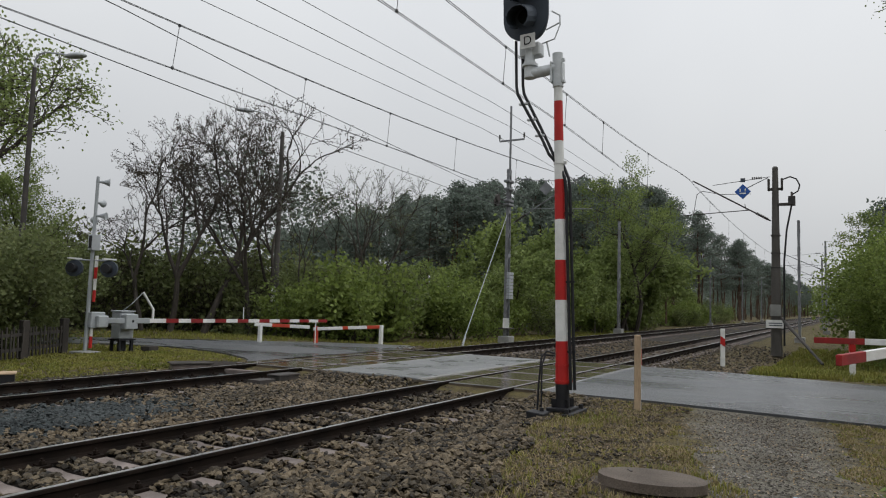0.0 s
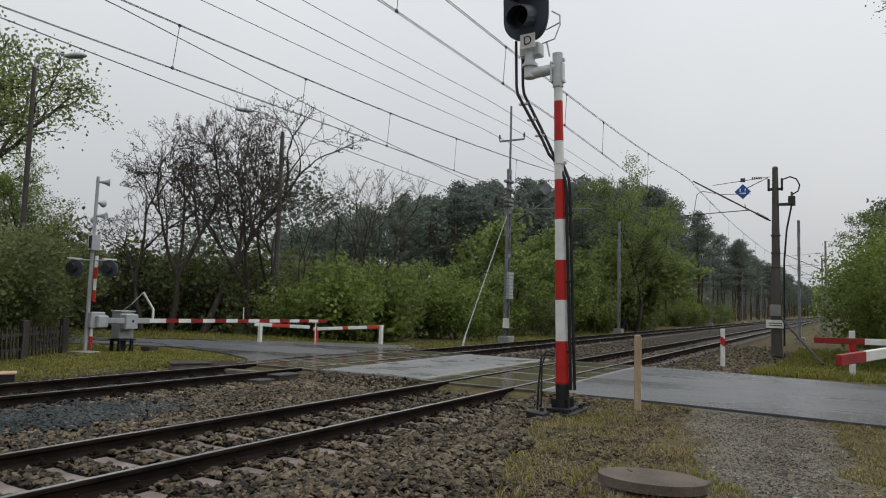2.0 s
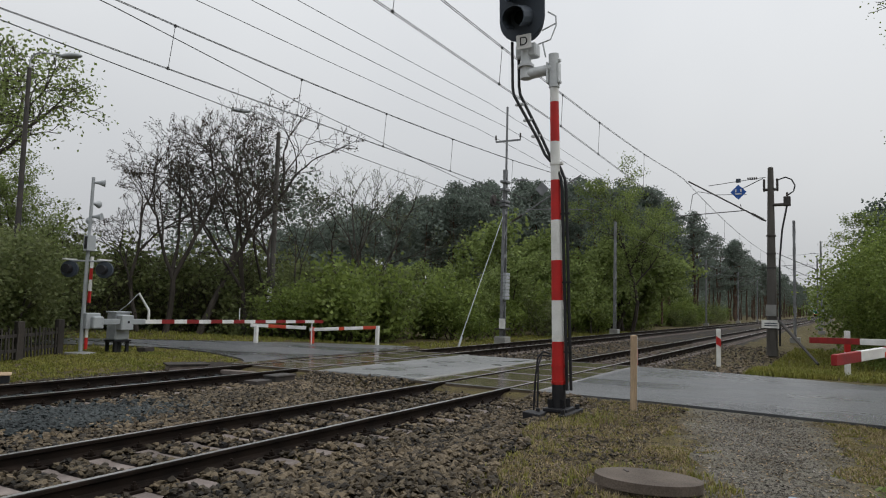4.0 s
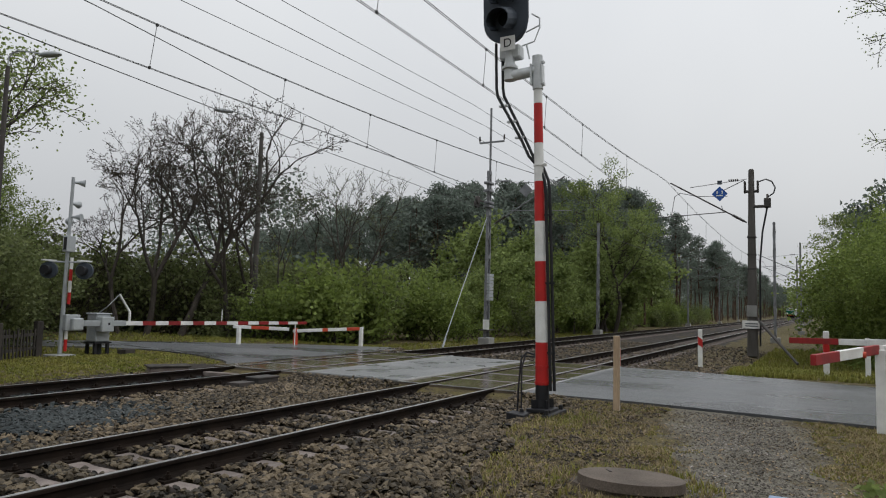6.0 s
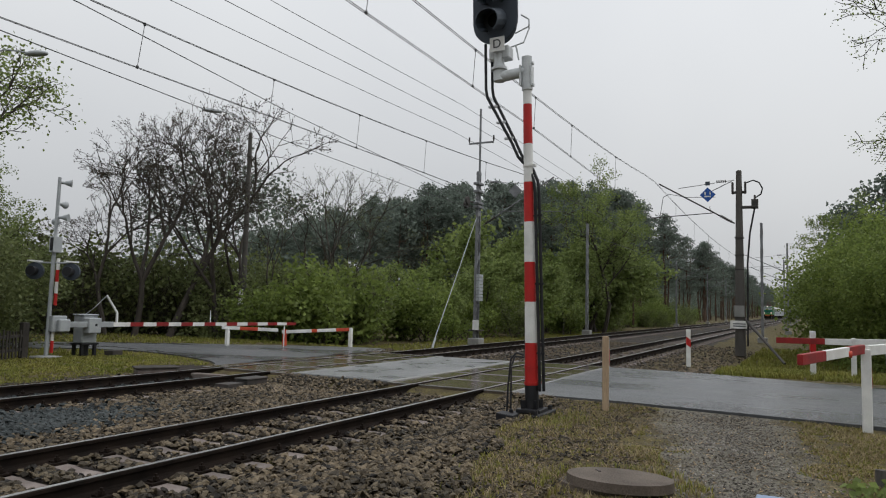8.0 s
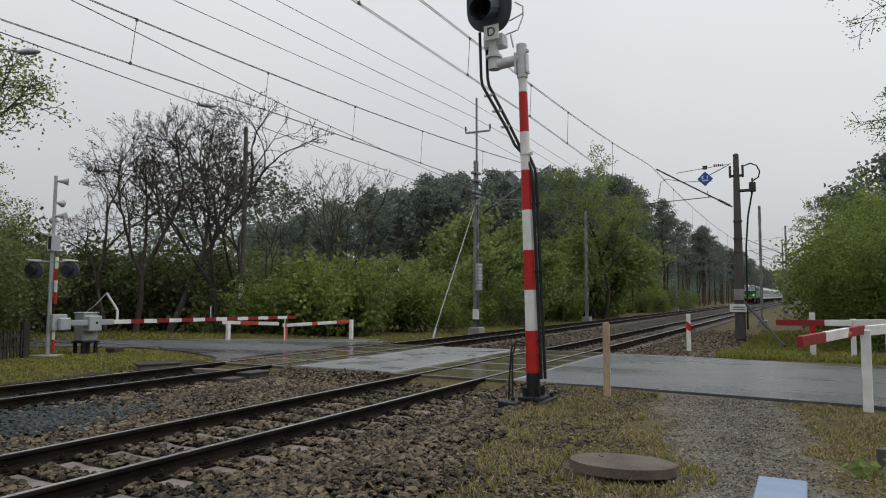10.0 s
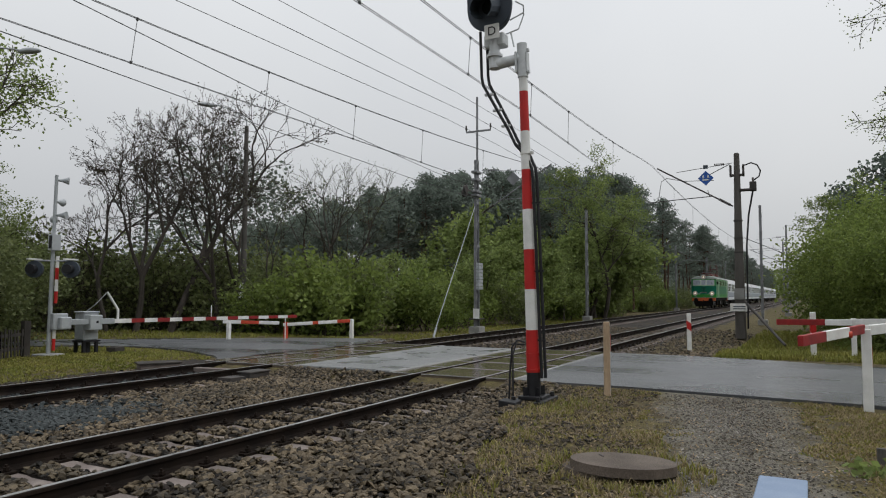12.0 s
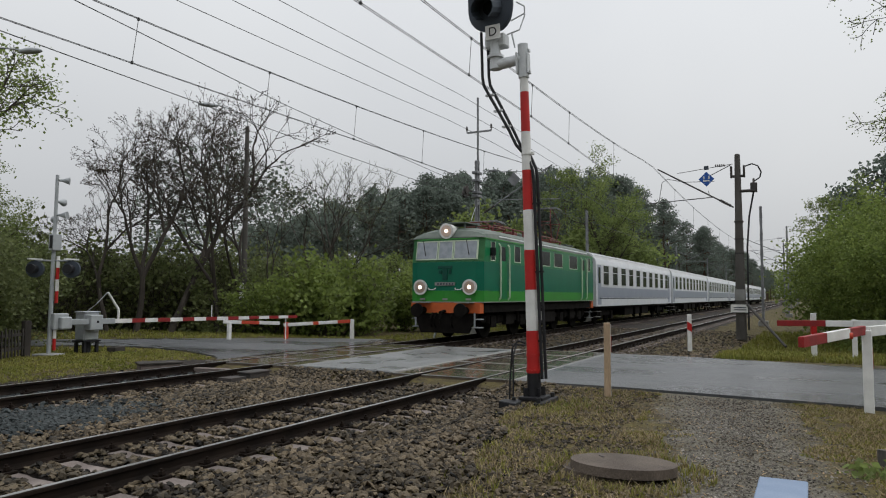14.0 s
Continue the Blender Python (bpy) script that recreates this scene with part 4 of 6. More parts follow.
for k in range(8):
    bm = BM()
    box(bm, -0.3, 0.2, -0.26, -0.1, 2.2 + 0.17 * k, 2.35 + 0.17 * k)
    part("counterweight", bm, "grey_paint", lat, "grey cast counterweight", 0.012)
bm = BM()
box(bm, -0.38, -0.35, -0.3, 0.02, 0.75, 1.25)
part("mast_plate", bm, "white", lat, "small white plate with dark marks")
bm = BM()
box(bm, -0.42, 0.42, -0.25, 0.25, 0.7, 0.76)
part("collar", bm, "dark_steel", lat)
bm = BM()
tube(bm, (-0.2, 0, 6.4), (-5.5, -0.5, 0.2), 0.022, n=6)
tube(bm, (-5.2, -0.47, 0.5), (-5.5, -0.5, 0.1), 0.05, n=6)
part("guy_wire", bm, "grey_paint", lat, "pale guy wire")
bm = BM()
box(bm, -0.015, 0.015, -0.25, 0.25, -0.25, 0.25, pose(0, -2.0, 7.7, 45, 0, 0))
part("round_plate", bm, "steel", lat)

lattice_mast(52.5, 15.0, 8.2, "slim grey steel lattice mast among the bushes")
m_near = lattice_mast(50.5, 2.7, 7.6, "dark steel lattice mast beside the nearer track", 0.42)
for i, (x, y, h) in enumerate(((74.4, 1.75, 8.4), (94.0, 2.6, 8.2), (94.5, 15.2, 8.2), (124, 2.6, 8.2), (126, 15.2, 8.2), (154, 2.6, 8.2), (156, 15.2, 8.2), (186, 2.6, 8.2), (218, 2.6, 8.2))):
    c = lattice_mast(x, y, h, "distant steel mast with a wire bracket over the track", 0.4)
    if y < 5:
        cantilever(c, 0.1, 3.6, 1, 5.9, 7.6, 6.4)
    else:
        cantilever(c, -0.1, -3.2, -1, 5.9, 7.6, 6.4)


# ---- the near signal ----
def signal_mast():
    t = thing("signal_mast", "red and white banded railway signal mast with a black lamp head", "signal", pose(10.64, 3.913, -0.12, -1.45, -0.77, 0))
    bands = [(0.14, 0.51, "black"), (0.51, 1.18, "red"), (1.18, 1.83, "white"), (1.83, 2.47, "red"), (2.47, 3.12, "white"), (3.12, 3.77, "red"), (3.77, 4.40, "white"), (4.40, 5.06, "red"), (5.06, 5.84, "white")]

    def r(z):
        return 0.104 - 0.0065 * z if z > 0.55 else 0.108
    for z0, z1, k in bands:
        bm = BM()
        tube(bm, (0, 0, z0), (0, 0, z1), r(z0), r(z1), 24)
        part("band", bm, k, t, k + " painted band")
    for z, k in ((0.53, "red"), (0.78, "red"), (4.02, "white"), (5.36, "pale_grey"), (5.72, "pale_grey")):
        bm = BM()
        tube(bm, (0, 0, z), (0, 0, z + 0.035), r(z) + 0.012, r(z) + 0.012, 24)
        box(bm, -0.03, 0.03, -r(z) - 0.05, -r(z), z - 0.005, z + 0.04)
        part("collar", bm, k, t)
    bm = BM()
    tube(bm, (0, 0, 5.3), (0, 0, 5.86), 0.088, 0.085, 24)
    part("cap", bm, "pale_grey", t)
    # elbow arm out to the head
    bm = BM()
    tube(bm, (0, 0.02, 5.62), (-0.05, 0.47, 5.58), 0.085, 0.092, 16)
    tube(bm, (-0.05, 0.47, 5.51), (-0.05, 0.47, 5.78), 0.10, 0.10, 16)
    tube(bm, (-0.05, 0.47, 5.70), (-0.05, 0.47, 5.74), 0.135, 0.135, 16)
    tube(bm, (-0.05, 0.47, 5.78), (-0.05, 0.47, 5.98), 0.085, 0.085, 16)
    part("arm", bm, "pale_grey", t)
    bm = BM()
    box(bm, -0.06, 0.06, -0.10, -0.07, 5.36, 5.70)
    box(bm, -0.11, 0.11, 0.07, 0.10, 5.36, 5.72)
    part("clamp", bm, "pale_grey", t, bevel=0.01)
    bm = BM()
    box(bm, -0.1, 0.12, 0.28, 0.64, 5.88, 6.10)
    part("junction_box", bm, "pale_grey", t, bevel=0.02)
    bm = BM()
    box(bm, -0.215, -0.20, 0.31, 0.57, 5.97, 6.21)
    plate = part("letter_plate", bm, "white", t, "white plate with a black letter D")
    text_mesh("letter", "D", 0.21, "black", plate, pose(-0.219, 0.44, 6.09, 90, 0, -90))
    # head: wide board with rounded ends, hoods and lenses
    outline = []
    for k in range(13):
        a = math.pi + math.pi * k / 12
        outline.append((0.40 * math.cos(a), 0.40 * math.sin(a) * 0.95))
    for k in range(13):
        a = math.pi * k / 12
        outline.append((0.40 * math.cos(a), 1.15 + 0.40 * math.sin(a)))
    bm = BM()
    extrude(bm, outline, -0.17, -0.13, lambda s, u, v: (s, 0.49 + u, 6.50 + v))
    head = part("head_board", bm, "signal_black", t, "black lamp board with rounded ends", 0.008)
    bm = BM()
    extrude(bm, [(u * 0.72, v * 0.92 + 0.05) for u, v in outline], -0.13, 0.14, lambda s, u, v: (s, 0.49 + u, 6.50 + v))
    part("lamp_case", bm, "signal_black", head, "", 0.02)
    for z in (6.52, 6.98, 7.44):
        bm = BM()
        tube(bm, (-0.175, 0.49, z), (-0.20, 0.49, z), 0.12, 0.12, 20)
        part("lens", bm, "window", head, "dark glass lens")
        bm = BM()
        rings = []
        for k in range(13):
            a = radians(-55 + 290 * k / 12)
            rings.append((math.cos(a) * 0.2, math.sin(a) * 0.2))
        for (a0, b0), (a1, b1) in zip(rings, rings[1:]):
            for rr in (1.0,):
                v = [bm.verts.new(p) for p in ((-0.17, 0.49 + a0, z + b0), (-0.17, 0.49 + a1, z + b1), (-0.54, 0.49 + a1 * 0.97, z + b1 * 0.97 - 0.13), (-0.54, 0.49 + a0 * 0.97, z + b0 * 0.97 - 0.13), (-0.17, 0.49 + a0 * 1.07, z + b0 * 1.07), (-0.17, 0.49 + a1 * 1.07, z + b1 * 1.07), (-0.54, 0.49 + a1 * 1.04, z + b1 * 1.04 - 0.13), (-0.54, 0.49 + a0 * 1.04, z + b0 * 1.04 - 0.13))]
                for f in ((0, 1, 2, 3), (7, 6, 5, 4), (2, 3, 7, 6), (0, 1, 5, 4)):
                    bm.faces.new([v[i] for i in f])
        bmesh.ops.remove_doubles(bm, verts=bm.verts[:], dist=0.0002)
        part("hood", bm, "signal_black", head, "black sun hood")
    # conduits from the head down to and along the mast
    for dy, dx in ((0.0, -0.02), (-0.10, 0.02)):
        bm = BM()
        pipe(bm, [(dx, 0.73 + dy, 6.2), (dx, 0.73 + dy, 5.42), (dx, 0.71 + dy, 5.28), (dx, 0.28 + dy * 0.6, 4.46), (dx - 0.02, 0.16 + dy * 0.6, 4.2), (dx, -0.02 + dy * 0.5, 3.98), (dx, -0.10 + dy * 0.5, 3.78), (dx, -0.115 + dy * 0.55, 3.6), (dx, -0.145 + dy * 0.5, 0.42)], 0.026)
        part("conduit", bm, "black", t, "black cable conduit")
    for z in (1.0, 2.1, 3.2):
        bm = BM()
        box(bm, -0.02, 0.02, -0.23, -0.08, z, z + 0.03)
        part("conduit_clip", bm, "black", t)
    for f in (0.2, 0.5, 0.8):
        bm = BM()
        box(bm, -0.03, 0.03, 0.62 - 0.47 * f, 0.78 - 0.47 * f, 5.28 - 0.95 * f, 5.31 - 0.95 * f)
        part("conduit_clip", bm, "pale_grey", t)
    bm = BM()
    pipe(bm, [(-0.05, 0.1, 0.98), (-0.08, 0.22, 1.02), (-0.12, 0.3, 0.92), (-0.15, 0.34, 0.5), (-0.18, 0.36, 0.05)], 0.016)
    pipe(bm, [(-0.05, 0.1, 0.95), (-0.1, 0.24, 0.96), (-0.18, 0.27, 0.8), (-0.25, 0.26, 0.1)], 0.014)
    part("earth_cable", bm, "black", t, "black looped cable")
    bm = BM()
    pipe(bm, [(0.0, 0.09, 6.6), (0.05, -0.03, 6.52), (0.05, -0.03, 6.36), (0.0, 0.05, 6.12), (0, 0.27, 6.08)], 0.012, 6)
    pipe(bm, [(0.05, -0.03, 6.4), (0, 0.2, 6.3)], 0.012, 6)
    pipe(bm, [(0, 0.14, 5.84), (0, 0.17, 6.0), (0, 0.19, 6.1)], 0.014, 6)
    part("lifting_bow", bm, "pale_grey", t)
    # base frame
    bm = BM()
    box(bm, -0.2, 0.2, -0.2, 0.2, 0.09, 0.15)
    part("base_plate", bm, "black", t, bevel=0.01)
    for s in (-1, 1):
        bm = BM()
        box(bm, -0.44, 0.38, s * 0.2 - 0.07, s * 0.2 + 0.07, 0.03, 0.10)
        part("base_beam", bm, "black", t, bevel=0.01)
    for sx in (-0.38, 0.3):
        for sy in (-0.2, 0.2):
            bm = BM()
            tube(bm, (sx, sy, -0.25), (sx, sy, 0.17), 0.035, n=6)
            part("anchor_bolt", bm, "black", t)
    bm = BM()
    v = box(bm, -0.62, -0.36, 0.08, 0.36, -0.02, 0.14)
    for q in v[4:6]:
        q.co.z -= 0.03
    part("cable_box", bm, "black", t, bevel=0.01)
    for k in range(4):
        a = radians(45 + 90 * k)
        bm = BM()
        box(bm, 0.1, 0.19, -0.008, 0.008, 0.14, 0.28, pose(0, 0, 0, 0, 0, 45 + 90 * k))
        part("gusset", bm, "black", t)


signal_mast()


# ---- posts and guard rails ----
def marker_post(x, y, h, w, turn, face, bands, label):
    t = thing("marker_post", label, "post", pose(x, y, ground_height(x, y) - 0.1, 0, random.uniform(-0.8, 0.8), turn), "roadside posts")
    bm = BM()
    v = box(bm, -w / 2, w / 2, -w / 2, w / 2, 0, h)
    part("shaft", bm, face, t, bevel=0.012)
    for z0, z1, lift in bands:
        bm = BM()
        v = box(bm, -w / 2 - 0.003, w / 2 + 0.003, -w / 2 - 0.003, w / 2 + 0.003, z0, z1)
        for q in v:
            if q.co.y < 0:
                q.co.z -= lift
        part("red_band", bm, "red", t, "red reflective band")
    return t


p = marker_post(12.01, 3.1, 1.36, 0.105, 20, "wood", (), "weathered pale wooden post with a red reflector at the road")
bm = BM()
box(bm, -0.03, 0.04, -0.066, -0.054, 0.86, 1.15)
part("reflector", bm, "orange_red", p, "red reflector strip")
bm = BM()
box(bm, -0.05, 0.05, -0.057, -0.0525, 0.02, 1.34)
part("painted_face", bm, "white", p, "worn white painted face")
marker_post(24.5, 3.56, 1.36, 0.13, 15, "white", ((0.86, 1.12, 0.1),), "white wooden post with a slanting red band")
marker_post(22.32, -0.08, 1.36, 0.13, 15, "white", ((0.78, 1.06, 0.08),), "white wooden post with a red band by the guard rail")


def beam(bm, a, b, w, h):
    a, b = Vector(a), Vector(b)
    d = (b - a)
    L = d.length
    m = Matrix.Translation(a) @ d.to_track_quat("X", "Z").to_matrix().to_4x4()
    box(bm, 0, L, -w / 2, w / 2, -h / 2, h / 2, m)


def guard_rail(label, posts, rails, group="guard rails"):
    """posts: (x, y, height, material); rails: ends, size and colour runs."""
    t = thing("guard_rail", label, "guard rail", pose(posts[0][0], posts[0][1], 0), group)
    ox, oy = posts[0][0], posts[0][1]
    for x, y, h, k in posts:
        bm = BM()
        g = ground_height(x, y)
        box(bm, x - ox - 0.065, x - ox + 0.065, y - oy - 0.065, y - oy + 0.065, g - 0.1, h)
        part("post", bm, k, t, bevel=0.012)
    for a, b, w, h, runs in rails:
        a, b = Vector(a) - Vector((ox, oy, 0)), Vector(b) - Vector((ox, oy, 0))
        for f0, f1, k in runs:
            bm = BM()
            beam(bm, a.lerp(b, f0), a.lerp(b, f1), w, h)
            part("rail_board", bm, k, t, k.replace("_", " ") + " length of the rail", bevel=0.006)
    return t


g1 = guard_rail("white wooden guard rail with red ends and peeling post", ((12.17, -0.74, 1.12, "white"),), (
    ((9.95, 0.11, 1.04), (12.15, -0.70, 1.12), 0.07, 0.135, ((0, 0.34, "old_red"), (0.34, 0.72, "white"), (0.72, 1.0, "old_red"))),
    ((12.2, -0.76, 1.10), (14.6, -1.75, 1.13), 0.07, 0.15, ((0, 0.7, "white"), (0.7, 1.0, "old_red"))),
))
bm = BM()
box(bm, -0.02, 0.05, -0.071, -0.066, 0.55, 0.86)
part("reflector", bm, "red", g1)
bm = BM()
tube(bm, (-1.0, 0.27, 1.09), (-1.0, 0.31, 1.09), 0.045, n=12)
part("reflector", bm, "orange_red", g1, "small red round reflector", at=pose(-0.06, -0.045, -0.01))
guard_rail("red and white guard rail across the road's far verge", ((22.9, -1.1, 0.98, "white"), (20.7, -1.75, 1.0, "white")), (
    ((22.1, 0.82, 0.87), (20.9, -1.0, 0.93), 0.07, 0.16, ((0, 0.66, "old_red"), (0.66, 1.0, "white"))),
    ((20.9, -1.0, 0.93), (20.4, -2.6, 0.98), 0.07, 0.18, ((0, 1.0, "white"),)),
))
guard_rail("old sagging wooden guard rail in flaking red and white", ((19.05, 18.75, 0.62, "white"), (20.6, 17.4, 0.60, "orange_red"), (22.49, 15.74, 0.68, "white")), (
    ((18.9, 18.9, 0.64), (20.5, 17.5, 0.56), 0.06, 0.12, ((0, 0.3, "white"), (0.3, 0.6, "orange_red"), (0.6, 0.95, "white"))),
    ((20.5, 17.45, 0.5), (22.5, 15.75, 0.62), 0.06, 0.12, ((0, 0.42, "white"), (0.42, 0.5, "orange_red"), (0.5, 0.78, "white"), (0.78, 1.0, "orange_red"))),
))


# ---- barrier and crossing signal beyond the tracks ----
def barrier():
    t = thing("level_crossing_barrier", "lowered red and white barrier arm on a grey drive box", "barrier", pose(13.45, 18.85, -0.1))
    bm = BM()
    box(bm, -0.24, 0.24, -0.22, 0.22, 0.38, 1.18)
    part("drive_box", bm, "grey_paint", t, "grey painted steel drive box", 0.03)
    bm = BM()
    box(bm, -0.26, 0.26, -0.24, 0.24, 1.18, 1.22)
    part("box_lid", bm, "grey_paint", t, bevel=0.01)
    for sx in (-0.2, 0.2):
        for sy in (-0.18, 0.18):
            bm = BM()
            box(bm, sx - 0.04, sx + 0.04, sy - 0.04, sy + 0.04, -0.1, 0.38)
            part("leg", bm, "black", t)
    bm = BM()
    box(bm, -0.28, 0.28, -0.26, 0.26, 0.33, 0.38)
    part("base_frame", bm, "black", t)
    bm = BM()
    box(bm, -0.24, 0.16, -0.50, -0.22, 0.68, 1.12)
    part("pivot_box", bm, "grey_paint", t, bevel=0.02)
    bm = BM()
    tube(bm, (0, 0, -0.1), (0, 0, 0.38), 0.12)
    part("pedestal", bm, "black", t)
    # arm and its bands
    d = Vector((6.95, -1.75, 0))
    L = d.length
    d.normalize()
    o = Vector((0.25, -0.5, 0.93))
    bm = BM()
    beam(bm, o - d * 1.05, o + d * 0.25, 0.09, 0.16)
    part("arm_root", bm, "grey_paint", t, bevel=0.01)
    s = 0.25
    runs = [("white", 0.5)] + [("old_red", 0.40), ("white", 0.41)] * 7 + [("old_red", 0.40)]
    for colour, ln in runs:
        if s + ln > L:
            break
        bm = BM()
        beam(bm, o + d * s, o + d * (s + ln), 0.07, 0.125 - 0.004 * s)
        part("arm_band", bm, colour, t, colour.replace("old_", "") + " band of the arm")
        s += ln
    bm = BM()
    tube(bm, o + d * 3.4, o + d * 3.4 + Vector((0, 0, 0.45)), 0.015, n=6)
    part("lamp_rod", bm, "white", t)
    bm = BM()
    tube(bm, o + d * s * 0.93, o + d * s * 0.93 - Vector((0, 0, 0.85)), 0.02, n=6)
    part("prop", bm, "white", t, "thin hanging prop")
    # counterweight at the back and lifted strut
    bm = BM()
    box(bm, -0.17, 0.17, -0.12, 0.12, -0.2, 0.15, Matrix.Translation(o - d * 1.15))
    part("counterweight", bm, "grey_paint", t, bevel=0.03)
    bm = BM()
    pipe(bm, [o + d * 0.35 + Vector((0, 0, 0.05)), o + d * 0.35 + Vector((0, 0, 0.34)), o + d * 0.02 + Vector((0, 0, 0.85))], 0.035)
    part("bracket_rod", bm, "white", t)
    bm = BM()
    pipe(bm, [o + d * 0.02 + Vector((0, 0, 0.85)), o - d * 0.3 + Vector((0, 0, 0.5)), o - d * 0.35 + Vector((0, 0.3, 0.3))], 0.012, 6)
    part("stay_rod", bm, "grey_paint", t)
    bm = BM()
    box(bm, -0.05, 0.02, -0.504, -0.499, 0.88, 0.95)
    part("latch", bm, "black", t)


barrier()


def crossing_signal():
    t = thing("crossing_signal", "grey road signal post with twin black lamps and loudspeakers", "signal", pose(12.3, 18.85, -0.1, 0, 0.6, 0))
    bm = BM()
    tube(bm, (0, 0, -0.1), (0, 0, 5.1), 0.06, 0.045, 14)
    part("pole", bm, "grey_paint", t)
    z, k = 0.15, 0
    while z < 2.6:
        if not 0.75 < z < 1.2:
            bm = BM()
            tube(bm, (0.08, -0.10, z), (0.08, -0.10, z + 0.33), 0.045, n=12)
            part("striped_tube", bm, "red" if k % 2 == 0 else "white", t, "banded tube")
        z, k = z + 0.33, k + 1
    bm = BM()
    box(bm, -0.02, 0.42, -0.2, 0.02, 0.72, 1.18)
    part("cabinet", bm, "grey_paint", t, "small grey cabinet", 0.02)
    for s in (-1, 1):
        c = Vector((0.24 * s, -0.45 * s, 2.42))
        bm = BM()
        tube(bm, c + Vector((0.06, 0.03, 0)), c + Vector((-0.02, -0.02, 0)), 0.24, 0.24, 24)
        lamp = part("lamp_board", bm, "signal_black", t, "round black lamp board")
        bm = BM()
        tube(bm, c + Vector((-0.02, -0.02, 0)), c + Vector((-0.2, -0.12, 0)), 0.12, 0.13, 16)
        part("hood", bm, "black", lamp)
        bm = BM()
        box(bm, -0.2, 0.2, -0.05, 0.05, 2.68, 2.72, Matrix.Translation((c.x, c.y, 0)))
        part("lamp_bracket", bm, "white", t)
    bm = BM()
    tube(bm, (-0.24, 0.45, 2.66), (0.24, -0.45, 2.66), 0.025, n=8)
    part("crossbar", bm, "grey_paint", t)
    bm = BM()
    box(bm, -0.13, 0.13, -0.15, 0.05, 2.95, 3.4)
    v = part("light_box", bm, "grey_paint", t, bevel=0.01)
    bm = BM()
    box(bm, -0.145, -0.131, -0.13, -0.01, 3.0, 3.36)
    part("light_panel", bm, "black", v)
    for z, turn in ((4.95, -40), (4.35, 20), (3.95, -60), (3.85, 60)):
        m = pose(0, 0, z, 0, 90, turn)
        bm = BM()
        tube(bm, (0, 0, 0.03), (0, 0, 0.14), 0.03, 0.045, 12)
        tube(bm, (0, 0, 0.14), (0, 0, 0.32), 0.045, 0.11, 14)
        for q in bm.verts:
            q.co = m @ q.co
        part("loudspeaker", bm, "grey_paint", t, "grey horn loudspeaker")
    bm = BM()
    box(bm, -0.3, 0.3, -0.3, 0.3, -0.12, 0.06)
    part("footing", bm, "concrete", t, bevel=0.02)


crossing_signal()


# ---- street lamps ----
def street_lamp(x, y, h, r0, direction, reach, label, conc, rise=0.0):
    t = thing("street_lamp", label, "street lamp", pose(x, y, -0.1), "street lamps")
    bm = BM()
    tube(bm, (0, 0, -0.2), (0, 0, h - 0.25), r0, r0 * 0.62, 14)
    part("pole", bm, "pole_concrete" if conc else "dark_steel", t)
    d = Vector(direction).normalized()
    bm = BM()
    pipe(bm, [(0, 0, h - 0.6), (0, 0, h + 0.05), d * 0.15 + Vector((0, 0, h + 0.25)), d * 0.4 + Vector((0, 0, h + 0.32)), d * reach * 0.6 + Vector((0, 0, h + 0.26 + rise * 0.6)), d * reach + Vector((0, 0, h + 0.16 + rise))], 0.032)
    part("arm", bm, "grey_paint", t)
    bm = BM()
    bmesh.ops.create_uvsphere(bm, u_segments=16, v_segments=8, radius=1.0)
    q = d.to_track_quat("X", "Z").to_matrix().to_4x4()
    for v in bm.verts:
        z = v.co.z * (0.13 if v.co.z > 0 else 0.09)
        v.co = Matrix.Translation(d * (reach + 0.35) + Vector((0, 0, h + 0.10 + rise))) @ q @ Vector((v.co.x * 0.48, v.co.y * 0.17, z))
    for f in bm.faces:
        f.smooth = True
    part("lamp_head", bm, "grey_paint", t, "grey oval lamp head")
    bm = BM()
    box(bm, -r0 - 0.012, -r0 + 0.02, -0.13, 0.13, 1.55, 1.85)
    box(bm, -r0 - 0.012, -r0 + 0.02, -0.13, 0.13, 2.0, 2.3)
    if conc:
        part("notice", bm, "white", t, "small white notices")
    else:
        bm.free()


street_lamp(26.35, 25.02, 10.5, 0.16, (-0.75, 0.66, 0), 1.55, "concrete street lamp with a long arm among bare trees", True, 0.55)
street_lamp(14.45, 26.4, 10.38, 0.12, (0.3, -0.95, 0), 1.42, "grey street lamp with a curved arm beside the leafy tree", None)


# ---- picket fence ----
def picket_fence():
    t = thing("picket_fence", "dark weathered picket fence half hidden by a bush", "fence", pose(11.85, 19.15, -0.1))
    d = Vector((-1.0, -0.62, 0)).normalized()
    for i in range(22):
        bm = BM()
        h = 0.78 + random.uniform(-0.05, 0.05)
        c = d * (0.17 * i + 0.22)
        m = Matrix.Translation(c) @ d.to_track_quat("X", "Z").to_matrix().to_4x4() @ pose(0, 0, 0, random.uniform(-2, 2), random.uniform(-3, 3), 0)
        box(bm, -0.03, 0.03, -0.012, 0.012, 0.05, h, m)
        part("picket", bm, "old_wood", t)
    for z in (0.25, 0.62):
        bm = BM()
        beam(bm, (0, 0.03, z), d * 4.0 + Vector((0, 0.03, z)), 0.04, 0.08)
        part("rail", bm, "old_wood", t)
    for s in (0.0, 2.0, 4.0):
        bm = BM()
        c = d * s
        box(bm, c.x - 0.09, c.x + 0.09, c.y - 0.06, c.y + 0.12, -0.1, 0.98)
        part("post", bm, "old_wood", t, bevel=0.01)


picket_fence()


